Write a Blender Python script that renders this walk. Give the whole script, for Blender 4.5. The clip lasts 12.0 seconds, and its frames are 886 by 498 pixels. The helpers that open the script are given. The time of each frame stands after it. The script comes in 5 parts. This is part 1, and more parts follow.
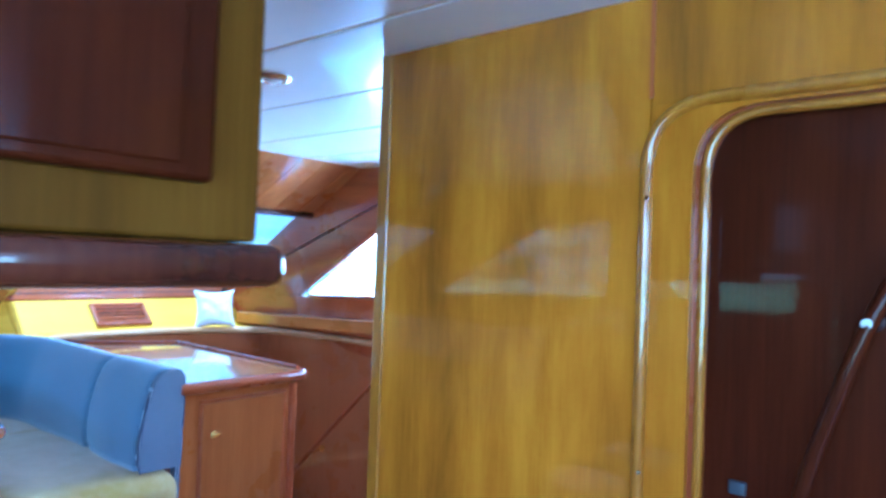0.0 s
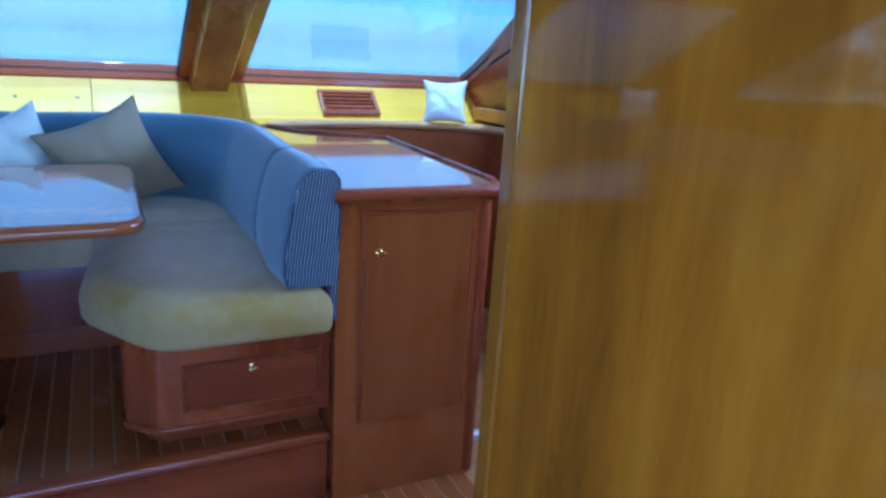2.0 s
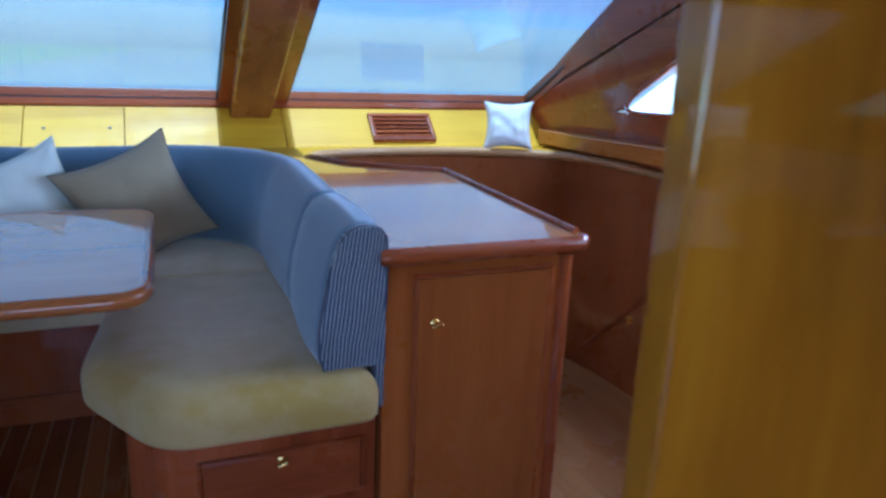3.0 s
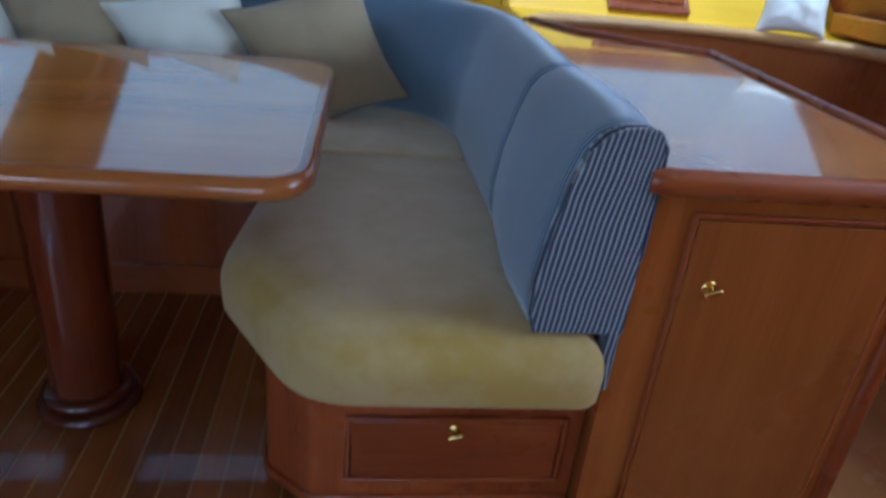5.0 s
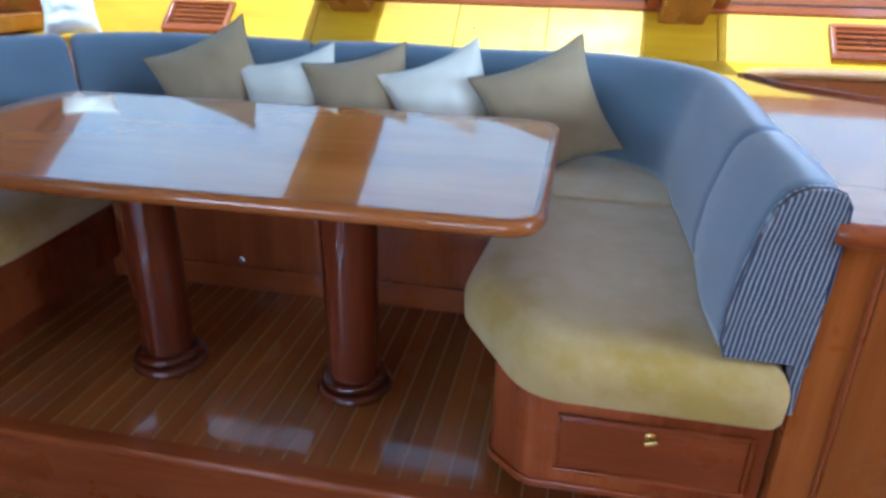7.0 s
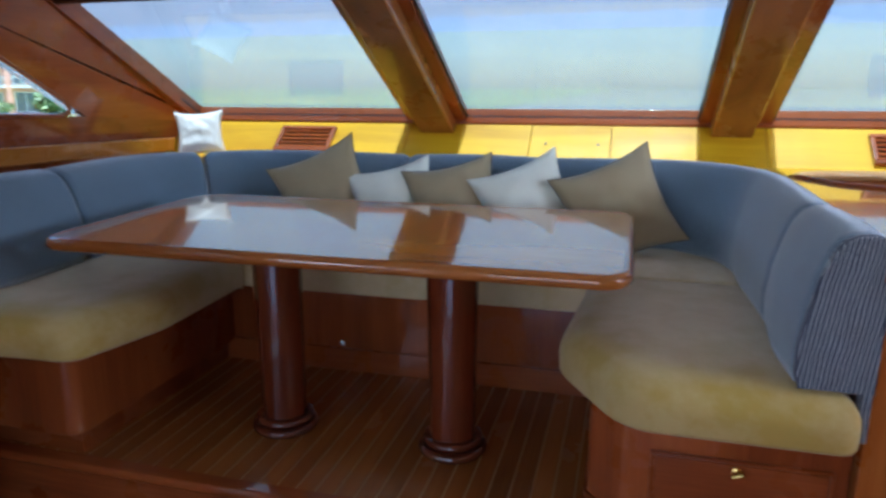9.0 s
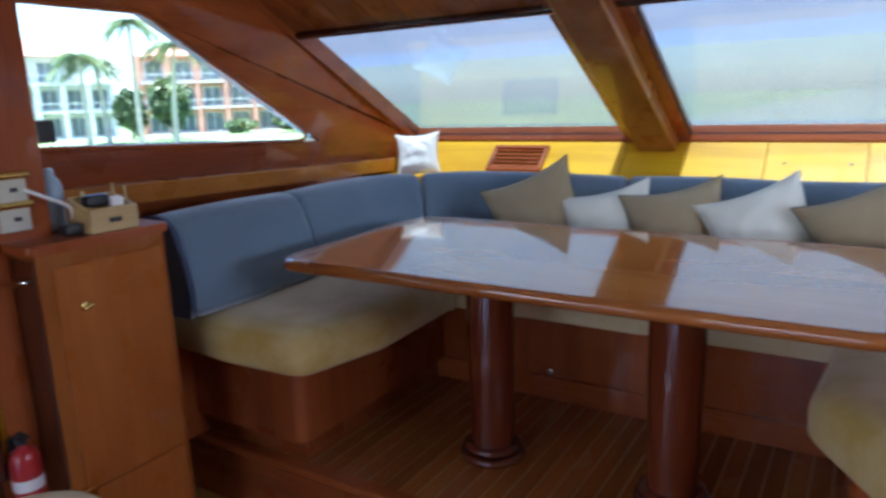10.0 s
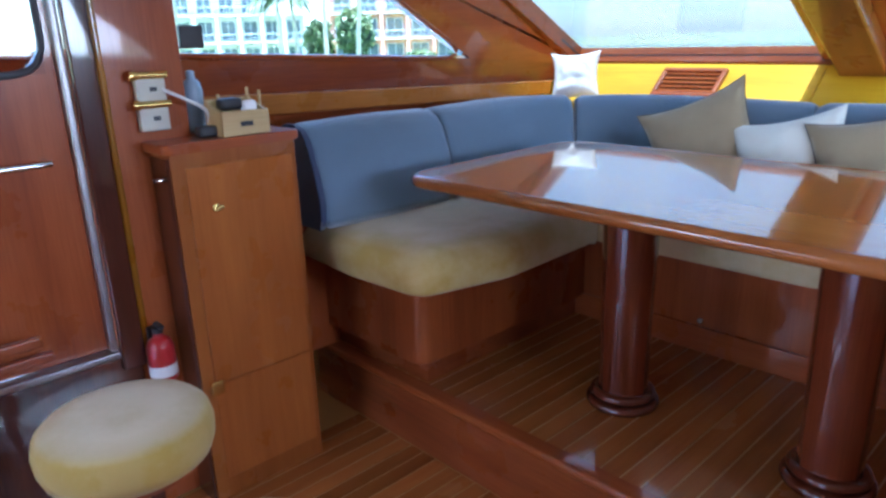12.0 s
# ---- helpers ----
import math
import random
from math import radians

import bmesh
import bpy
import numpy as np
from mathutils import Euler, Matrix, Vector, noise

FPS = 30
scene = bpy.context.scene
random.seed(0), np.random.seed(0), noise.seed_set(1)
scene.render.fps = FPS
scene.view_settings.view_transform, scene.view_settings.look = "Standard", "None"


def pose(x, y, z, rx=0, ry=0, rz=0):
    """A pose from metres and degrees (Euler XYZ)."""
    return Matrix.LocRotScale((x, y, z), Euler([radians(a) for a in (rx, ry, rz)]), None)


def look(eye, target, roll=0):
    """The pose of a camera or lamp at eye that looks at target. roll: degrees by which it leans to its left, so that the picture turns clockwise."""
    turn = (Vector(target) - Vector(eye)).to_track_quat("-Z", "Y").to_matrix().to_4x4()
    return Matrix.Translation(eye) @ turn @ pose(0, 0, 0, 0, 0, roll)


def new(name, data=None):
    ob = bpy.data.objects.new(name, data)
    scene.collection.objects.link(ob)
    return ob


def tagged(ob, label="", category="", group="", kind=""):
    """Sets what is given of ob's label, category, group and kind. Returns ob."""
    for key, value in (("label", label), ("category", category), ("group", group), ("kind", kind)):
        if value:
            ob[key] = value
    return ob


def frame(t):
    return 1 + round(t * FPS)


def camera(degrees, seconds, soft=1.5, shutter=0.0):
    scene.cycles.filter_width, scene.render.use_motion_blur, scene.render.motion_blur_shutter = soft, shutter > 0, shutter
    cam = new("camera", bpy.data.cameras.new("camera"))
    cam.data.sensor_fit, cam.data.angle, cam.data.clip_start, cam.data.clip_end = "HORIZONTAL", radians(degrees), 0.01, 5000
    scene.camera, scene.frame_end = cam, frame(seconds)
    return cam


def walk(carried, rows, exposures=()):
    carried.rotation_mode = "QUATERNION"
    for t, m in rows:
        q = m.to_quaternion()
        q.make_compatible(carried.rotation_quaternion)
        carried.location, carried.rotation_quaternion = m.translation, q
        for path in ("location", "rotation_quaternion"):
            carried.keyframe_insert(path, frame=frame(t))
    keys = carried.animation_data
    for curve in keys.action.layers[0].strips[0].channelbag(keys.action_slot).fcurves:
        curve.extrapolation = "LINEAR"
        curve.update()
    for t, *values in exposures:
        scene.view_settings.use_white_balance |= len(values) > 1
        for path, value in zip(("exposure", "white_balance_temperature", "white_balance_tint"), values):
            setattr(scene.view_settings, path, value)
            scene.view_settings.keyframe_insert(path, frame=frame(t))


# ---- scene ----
cam = camera(65.8, 12.0, 2.8, 0.5)
PATH = [
    (0, (2.168, 1.903, 1.509), (3.707, 3.178, 1.547), 2.1),
    (0.5, (2.415, 1.916, 1.509), (3.790, 3.368, 1.449), 3.1),
    (1, (2.588, 2.045, 1.460), (3.822, 3.610, 1.287), 3.5),
    (1.5, (2.708, 2.187, 1.424), (3.759, 3.823, 0.954), 4.1),
    (2, (2.889, 2.315, 1.442), (3.760, 4.025, 0.882), 3.5),
    (2.5, (3.001, 2.477, 1.466), (3.783, 4.231, 0.906), 2.7),
    (2.7, (3.018, 2.572, 1.473), (3.786, 4.340, 0.938), 2.6),
    (4.5, (3.087, 3.196, 1.397), (3.398, 5.072, 0.778), 1.7),
    (5, (3.061, 3.278, 1.341), (3.305, 5.055, 0.458), 5.9),
    (5.5, (3.046, 3.296, 1.381), (3.187, 5.020, 0.378), 5.5),
    (6, (3.047, 3.267, 1.406), (2.820, 4.949, 0.347), 2.7),
    (6.5, (3.042, 3.108, 1.441), (2.709, 4.808, 0.443), 1.7),
    (7, (3.029, 2.992, 1.462), (2.681, 4.782, 0.641), 1.1),
    (7.2, (3.023, 2.978, 1.444), (2.622, 4.784, 0.684), 0.6),
    (8.8, (2.956, 2.630, 1.398), (2.497, 4.517, 0.917), 0.4),
    (9, (2.959, 2.628, 1.394), (2.446, 4.505, 0.933), -0.1),
    (9.5, (2.910, 2.658, 1.406), (2.152, 4.461, 0.988), -0.6),
    (10, (2.878, 2.693, 1.445), (1.833, 4.345, 1.019), -2.0),
    (10.5, (2.895, 2.771, 1.407), (1.665, 4.286, 0.970), -2.4),
    (11, (2.910, 2.792, 1.337), (1.560, 4.179, 0.834), -2.3),
    (11.5, (2.881, 2.834, 1.335), (1.504, 4.170, 0.771), -2.0),
    (12, (2.878, 2.880, 1.359), (1.484, 4.188, 0.770), -1.7),
]
walk(cam, [(t, look(eye, target, roll)) for t, eye, target, roll in PATH],
     exposures=[(0.0, 5.0, 3720, 7), (0.6, 4.6, 3650, 9), (1.2, 4.2, 3620, 9), (2.6, 3.9, 4100, 16), (4.4, 3.4, 5300, 19), (5.0, 3.75, 4950, 14), (5.5, 4.55, 4950, 14), (7.2, 4.7, 5150, 15), (9.0, 3.95, 5600, 18), (10.5, 4.1, 5650, 24), (12.0, 4.65, 5150, 22)])

# ---------------------------------------------------------------- light
world = bpy.data.worlds.new("sky")
scene.world = world
world.use_nodes = True
_wn = world.node_tree
_sky = _wn.nodes.new("ShaderNodeTexSky")
_sky.sky_type = 'NISHITA'
_sky.sun_disc = False
_sky.sun_elevation = radians(84)
_sky.sun_rotation = radians(174)
_wn.nodes["Background"].inputs[1].default_value = 0.08
_wn.links.new(_sky.outputs[0], _wn.nodes["Background"].inputs[0])

sun = new("sun", bpy.data.lights.new("sun", 'SUN'))
sun.data.energy = 5.0
sun.data.angle = radians(0.5)
sun.data.color = (1.0, 0.95, 0.87)
sun.matrix_world = look((0.0, 0.0, 20.0), (-0.02, 0.105, 20.0 - 0.994))


def window_light(name, at, target, sx, sy, watts, color=(0.86, 0.93, 1.0)):
    """An area lamp set in an opening to stand in for daylight."""
    ob = new(name, bpy.data.lights.new(name, 'AREA'))
    ob.data.shape = 'RECTANGLE'
    ob.data.size, ob.data.size_y = sx, sy
    ob.data.energy = watts
    ob.data.color = color
    ob.matrix_world = look(at, target)
    return ob


# ---------------------------------------------------------------- materials
def nodes_of(name):
    m = bpy.data.materials.new(name)
    m.use_nodes = True
    nt = m.node_tree
    return m, nt, nt.nodes["Principled BSDF"]


def node(nt, kind, **values):
    n = nt.nodes.new(kind)
    for key, value in values.items():
        n.inputs[key.replace("_", " ")].default_value = value
    return n


def ramp(nt, fac, stops):
    r = nt.nodes.new("ShaderNodeValToRGB")
    while len(r.color_ramp.elements) < len(stops):
        r.color_ramp.elements.new(0.5)
    for e, (p, c) in zip(r.color_ramp.elements, stops):
        e.position, e.color = p, (*c, 1)
    nt.links.new(fac, r.inputs[0])
    return r


def bump(nt, height, bsdf, strength, distance=0.002):
    b = node(nt, "ShaderNodeBump", Strength=strength, Distance=distance)
    nt.links.new(height, b.inputs["Height"])
    nt.links.new(b.outputs[0], bsdf.inputs["Normal"])


def wood(name, dark, mid, light, grain="z", rough=0.28, coat=0.6, broad=5.0, vary=0.25, figure=0.0):
    """Varnished veneer: broad figure, fine grain and pores along one axis."""
    m, nt, b = nodes_of(name)
    tc = nt.nodes.new("ShaderNodeTexCoord")
    info = nt.nodes.new("ShaderNodeObjectInfo")
    off = nt.nodes.new("ShaderNodeVectorMath")
    off.operation = 'MULTIPLY_ADD'
    off.inputs[1].default_value = (1, 1, 1)
    nt.links.new(tc.outputs["Object"], off.inputs[0])
    rnd = nt.nodes.new("ShaderNodeVectorMath")
    rnd.operation = 'SCALE'
    rnd.inputs[0].default_value = (3.1, 2.3, 4.7)
    nt.links.new(info.outputs["Random"], rnd.inputs["Scale"])
    nt.links.new(rnd.outputs[0], off.inputs[2])

    def stretched(along, across):
        mp = nt.nodes.new("ShaderNodeMapping")
        mp.inputs["Scale"].default_value = [along if a == grain else across for a in "xyz"]
        nt.links.new(off.outputs[0], mp.inputs[0])
        return mp.outputs[0]

    big = node(nt, "ShaderNodeTexNoise", Scale=1.0, Detail=3.0, Roughness=0.55, Distortion=0.8)
    nt.links.new(stretched(0.55, broad), big.inputs["Vector"])
    fine = node(nt, "ShaderNodeTexNoise", Scale=1.0, Detail=5.0, Roughness=0.7)
    nt.links.new(stretched(5.0, 150.0), fine.inputs["Vector"])
    mix = nt.nodes.new("ShaderNodeMix")
    mix.inputs["Factor"].default_value = 0.33
    nt.links.new(big.outputs[0], mix.inputs["A"])
    nt.links.new(fine.outputs[0], mix.inputs["B"])
    tone = mix.outputs["Result"]
    if figure:
        # mottled figure: soft blotches of two sizes across the grain
        blotch = node(nt, "ShaderNodeTexNoise", Scale=1.0, Detail=4.0, Roughness=0.6, Distortion=0.35)
        nt.links.new(stretched(1.7, 9.0), blotch.inputs["Vector"])
        mf = nt.nodes.new("ShaderNodeMix")
        mf.inputs["Factor"].default_value = figure
        nt.links.new(tone, mf.inputs["A"])
        nt.links.new(blotch.outputs[0], mf.inputs["B"])
        tone = mf.outputs["Result"]
    r = ramp(nt, tone, ((0.34, dark), (0.5, mid), (0.66, light)))
    hsv = nt.nodes.new("ShaderNodeHueSaturation")
    mr = nt.nodes.new("ShaderNodeMapRange")
    mr.inputs["To Min"].default_value, mr.inputs["To Max"].default_value = 1 - vary / 2, 1 + vary / 2
    nt.links.new(info.outputs["Random"], mr.inputs["Value"])
    nt.links.new(mr.outputs[0], hsv.inputs["Value"])
    nt.links.new(r.outputs[0], hsv.inputs["Color"])
    nt.links.new(hsv.outputs[0], b.inputs["Base Color"])
    smear = node(nt, "ShaderNodeTexNoise", Scale=3.5, Detail=4.0, Roughness=0.6)
    nt.links.new(off.outputs[0], smear.inputs["Vector"])
    rr = nt.nodes.new("ShaderNodeMapRange")
    rr.inputs["From Min"].default_value, rr.inputs["From Max"].default_value = 0.3, 0.7
    rr.inputs["To Min"].default_value, rr.inputs["To Max"].default_value = rough * 0.8, rough * 1.3
    nt.links.new(smear.outputs[0], rr.inputs["Value"])
    nt.links.new(rr.outputs[0], b.inputs["Roughness"])
    b.inputs["Specular IOR Level"].default_value = 0.2 if coat > 0.4 else 0.4
    b.inputs["Coat Weight"].default_value = coat
    b.inputs["Coat Roughness"].default_value = 0.05
    b.inputs["Coat IOR"].default_value = 1.5
    bump(nt, fine.outputs[0], b, 0.05, 0.0006)
    return m


def plain(name, color, rough=0.5, metal=0.0, spread=0.08, scale=9.0, relief=0.0, coat=0.0):
    """A painted, moulded or metal surface with slight wear."""
    m, nt, b = nodes_of(name)
    tc = nt.nodes.new("ShaderNodeTexCoord")
    n = node(nt, "ShaderNodeTexNoise", Scale=scale, Detail=5.0, Roughness=0.65)
    nt.links.new(tc.outputs["Object"], n.inputs["Vector"])
    lo = tuple(c * (1 - spread) for c in color)
    hi = tuple(min(1, c * (1 + spread)) for c in color)
    r = ramp(nt, n.outputs[0], ((0.3, lo), (0.7, hi)))
    nt.links.new(r.outputs[0], b.inputs["Base Color"])
    mr = nt.nodes.new("ShaderNodeMapRange")
    mr.inputs["To Min"].default_value, mr.inputs["To Max"].default_value = rough * 0.8, min(1, rough * 1.2)
    nt.links.new(n.outputs[0], mr.inputs["Value"])
    nt.links.new(mr.outputs[0], b.inputs["Roughness"])
    b.inputs["Metallic"].default_value = metal
    b.inputs["Coat Weight"].default_value = coat
    if relief:
        bump(nt, n.outputs[0], b, relief)
    return m


def cloth(name, color, dark, weave=700.0, rough=0.9, stain=None):
    """Woven upholstery: a fine weave, soft broad shading of the pile and, if given, stains."""
    m, nt, b = nodes_of(name)
    tc = nt.nodes.new("ShaderNodeTexCoord")
    broad = node(nt, "ShaderNodeTexNoise", Scale=4.0, Detail=4.0, Roughness=0.6)
    fine = node(nt, "ShaderNodeTexNoise", Scale=weave, Detail=2.0)
    for n in (broad, fine):
        nt.links.new(tc.outputs["Object"], n.inputs["Vector"])
    mix = nt.nodes.new("ShaderNodeMix")
    mix.inputs["Factor"].default_value = 0.4
    nt.links.new(broad.outputs[0], mix.inputs["A"])
    nt.links.new(fine.outputs[0], mix.inputs["B"])
    r = ramp(nt, mix.outputs["Result"], ((0.3, dark), (0.65, color)))
    out = r.outputs[0]
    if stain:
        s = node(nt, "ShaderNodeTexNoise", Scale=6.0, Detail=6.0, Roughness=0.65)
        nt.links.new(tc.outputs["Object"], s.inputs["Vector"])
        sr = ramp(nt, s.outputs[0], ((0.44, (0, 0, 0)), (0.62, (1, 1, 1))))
        # a per-vertex value adds to the stain mix: edges yellower than the middle
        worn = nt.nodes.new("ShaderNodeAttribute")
        worn.attribute_name = "toning"
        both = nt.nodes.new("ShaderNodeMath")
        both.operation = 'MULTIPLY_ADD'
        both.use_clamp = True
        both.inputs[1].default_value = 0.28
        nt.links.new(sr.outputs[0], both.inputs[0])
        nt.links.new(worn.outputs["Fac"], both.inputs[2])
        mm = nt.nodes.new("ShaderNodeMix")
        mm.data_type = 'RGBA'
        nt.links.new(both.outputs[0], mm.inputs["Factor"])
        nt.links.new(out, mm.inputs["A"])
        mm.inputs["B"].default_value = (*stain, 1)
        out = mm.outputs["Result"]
    nt.links.new(out, b.inputs["Base Color"])
    b.inputs["Roughness"].default_value = rough
    b.inputs["Sheen Weight"].default_value = 0.25
    b.inputs["Sheen Roughness"].default_value = 0.5
    bump(nt, fine.outputs[0], b, 0.25, 0.001)
    return m


def striped(name, navy, pale, pitch=0.0085, width=0.45):
    """Ribbed stripe fabric; the stripes follow the first UV axis, in metres."""
    m, nt, b = nodes_of(name)
    uv = nt.nodes.new("ShaderNodeUVMap")
    sep = nt.nodes.new("ShaderNodeSeparateXYZ")
    nt.links.new(uv.outputs[0], sep.inputs[0])
    mul = nt.nodes.new("ShaderNodeMath")
    mul.operation = 'MULTIPLY'
    mul.inputs[1].default_value = 2 * math.pi / pitch
    # the cloth is drawn unevenly over the stuffing
    drawn = node(nt, "ShaderNodeTexNoise", Scale=7.0, Detail=2.0)
    pull = nt.nodes.new("ShaderNodeMath")
    pull.operation = 'MULTIPLY_ADD'
    pull.inputs[1].default_value = pitch * 1.6
    nt.links.new(uv.outputs[0], drawn.inputs["Vector"])
    nt.links.new(drawn.outputs[0], pull.inputs[0])
    nt.links.new(sep.outputs[0], pull.inputs[2])
    nt.links.new(pull.outputs[0], mul.inputs[0])
    sine = nt.nodes.new("ShaderNodeMath")
    sine.operation = 'SINE'
    nt.links.new(mul.outputs[0], sine.inputs[0])
    half = nt.nodes.new("ShaderNodeMapRange")
    half.inputs["From Min"].default_value = -1.0
    nt.links.new(sine.outputs[0], half.inputs["Value"])
    r = ramp(nt, half.outputs[0], ((width, navy), (0.5 * width + 0.57, pale)))
    tc = nt.nodes.new("ShaderNodeTexCoord")
    broad = node(nt, "ShaderNodeTexNoise", Scale=5.0, Detail=4.0)
    nt.links.new(tc.outputs["Object"], broad.inputs["Vector"])
    hsv = nt.nodes.new("ShaderNodeHueSaturation")
    mr = nt.nodes.new("ShaderNodeMapRange")
    mr.inputs["To Min"].default_value, mr.inputs["To Max"].default_value = 0.75, 1.25
    nt.links.new(broad.outputs[0], mr.inputs["Value"])
    nt.links.new(mr.outputs[0], hsv.inputs["Value"])
    nt.links.new(r.outputs[0], hsv.inputs["Color"])
    nt.links.new(hsv.outputs[0], b.inputs["Base Color"])
    b.inputs["Roughness"].default_value = 0.85
    b.inputs["Sheen Weight"].default_value = 0.5
    bump(nt, half.outputs[0], b, 0.35, 0.001)
    return m


def mesh_screen(name, color, open_part, rough_weave=900.0):
    """Woven sunshade: lets part of the light straight through and glows with the rest."""
    m, nt, b = nodes_of(name)
    out = nt.nodes["Material Output"]
    tr = nt.nodes.new("ShaderNodeBsdfTransparent")
    tr.inputs[0].default_value = (0.76, 0.97, 0.97, 1)
    tl = nt.nodes.new("ShaderNodeBsdfTranslucent")
    df = nt.nodes.new("ShaderNodeBsdfDiffuse")
    tc = nt.nodes.new("ShaderNodeTexCoord")
    n = node(nt, "ShaderNodeTexNoise", Scale=2.5, Detail=5.0, Roughness=0.6)
    nt.links.new(tc.outputs["Object"], n.inputs["Vector"])
    r = ramp(nt, n.outputs[0], ((0.3, tuple(c * 0.85 for c in color)), (0.7, color)))
    for s in (tl, df):
        nt.links.new(r.outputs[0], s.inputs[0])
    a = nt.nodes.new("ShaderNodeMixShader")
    a.inputs[0].default_value = 0.55
    nt.links.new(df.outputs[0], a.inputs[1])
    nt.links.new(tl.outputs[0], a.inputs[2])
    c = nt.nodes.new("ShaderNodeMixShader")
    # threads drawn unevenly: long pale streaks down the cloth
    mp = nt.nodes.new("ShaderNodeMapping")
    mp.inputs["Scale"].default_value = (14.0, 0.9, 0.9)
    nt.links.new(tc.outputs["Object"], mp.inputs[0])
    st = node(nt, "ShaderNodeTexNoise", Scale=1.0, Detail=4.0, Roughness=0.65)
    nt.links.new(mp.outputs[0], st.inputs["Vector"])
    so = nt.nodes.new("ShaderNodeMapRange")
    so.inputs["From Min"].default_value, so.inputs["From Max"].default_value = 0.3, 0.7
    so.inputs["To Min"].default_value, so.inputs["To Max"].default_value = open_part * 0.96, open_part * 1.04
    nt.links.new(st.outputs[0], so.inputs["Value"])
    nt.links.new(so.outputs[0], c.inputs[0])
    nt.links.new(a.outputs[0], c.inputs[1])
    nt.links.new(tr.outputs[0], c.inputs[2])
    nt.links.new(c.outputs[0], out.inputs[0])
    return m


def clear_glass(name, tint=(0.95, 0.98, 0.98)):
    m, nt, b = nodes_of(name)
    out = nt.nodes["Material Output"]
    tr = nt.nodes.new("ShaderNodeBsdfTransparent")
    tr.inputs[0].default_value = (*tint, 1)
    gl = nt.nodes.new("ShaderNodeBsdfGlossy")
    gl.inputs["Roughness"].default_value = 0.02
    lw = nt.nodes.new("ShaderNodeLayerWeight")
    lw.inputs[0].default_value = 0.5
    pw = nt.nodes.new("ShaderNodeMath")
    pw.operation = 'POWER'
    pw.inputs[1].default_value = 5.0
    nt.links.new(lw.outputs["Facing"], pw.inputs[0])
    fr = nt.nodes.new("ShaderNodeMath")
    fr.operation = 'MULTIPLY_ADD'
    fr.inputs[1].default_value, fr.inputs[2].default_value = 0.94, 0.045
    nt.links.new(pw.outputs[0], fr.inputs[0])
    mx = nt.nodes.new("ShaderNodeMixShader")
    nt.links.new(fr.outputs[0], mx.inputs[0])
    nt.links.new(tr.outputs[0], mx.inputs[1])
    nt.links.new(gl.outputs[0], mx.inputs[2])
    nt.links.new(mx.outputs[0], out.inputs[0])
    return m


def leafy(name, dark, light):
    m, nt, b = nodes_of(name)
    geo = nt.nodes.new("ShaderNodeNewGeometry")
    r = ramp(nt, geo.outputs["Random Per Island"], ((0.0, dark), (1.0, light)))
    nt.links.new(r.outputs[0], b.inputs["Base Color"])
    b.inputs["Roughness"].default_value = 0.6
    return m


CHERRY = dict(dark=(0.185, 0.036, 0.010), mid=(0.285, 0.066, 0.016), light=(0.385, 0.102, 0.026))
M_CHERRY_V = wood("cherry_upright", **CHERRY, grain="z")
M_FRONT = wood("cherry_front", dark=(0.23, 0.058, 0.011), mid=(0.325, 0.094, 0.017), light=(0.41, 0.135, 0.026), grain="z", broad=6.0, figure=0.25)
M_CHERRY_X = wood("cherry_across", **CHERRY, grain="x")
M_CHERRY_Y = wood("cherry_lengthwise", **CHERRY, grain="y")
M_GOLD_V = wood("honey_veneer", dark=(0.20, 0.066, 0.003), mid=(0.37, 0.128, 0.002), light=(0.50, 0.198, 0.004), grain="z", rough=0.3, coat=0.75, broad=4.5, figure=0.6)
M_GOLD_V.node_tree.nodes["Principled BSDF"].inputs["Specular IOR Level"].default_value = 0.02
M_RAIL_Y = wood("honey_rail", dark=(0.27, 0.088, 0.014), mid=(0.37, 0.132, 0.022), light=(0.46, 0.18, 0.032), grain="y", coat=0.8)
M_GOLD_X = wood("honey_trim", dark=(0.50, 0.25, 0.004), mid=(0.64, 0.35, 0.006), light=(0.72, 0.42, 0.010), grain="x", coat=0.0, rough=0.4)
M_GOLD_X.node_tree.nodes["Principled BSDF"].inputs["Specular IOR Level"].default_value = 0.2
M_BEAD = wood("honey_bead", dark=(0.19, 0.066, 0.003), mid=(0.28, 0.108, 0.003), light=(0.37, 0.155, 0.005), grain="z", rough=0.3, coat=1.0)
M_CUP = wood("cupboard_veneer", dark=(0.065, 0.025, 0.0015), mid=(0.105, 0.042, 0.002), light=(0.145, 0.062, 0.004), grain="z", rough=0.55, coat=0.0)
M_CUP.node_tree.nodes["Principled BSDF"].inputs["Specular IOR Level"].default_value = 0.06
M_DOOR = wood("companion_door", dark=(0.020, 0.004, 0.0015), mid=(0.036, 0.007, 0.002), light=(0.058, 0.012, 0.003), grain="z", rough=0.35, coat=0.18)
M_DOOR.node_tree.nodes["Principled BSDF"].inputs["Specular IOR Level"].default_value = 0.02
M_NAVY = cloth("navy_canvas", (0.045, 0.06, 0.11), (0.03, 0.04, 0.08))
M_TABLE = wood("table_veneer", dark=(0.36, 0.122, 0.022), mid=(0.48, 0.185, 0.036), light=(0.58, 0.245, 0.055), grain="x", rough=0.18, coat=1.0, broad=4.0)
M_TABLE.node_tree.nodes["Principled BSDF"].inputs["Coat IOR"].default_value = 2.1
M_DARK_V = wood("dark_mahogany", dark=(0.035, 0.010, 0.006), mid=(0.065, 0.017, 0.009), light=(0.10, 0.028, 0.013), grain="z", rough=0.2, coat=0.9)
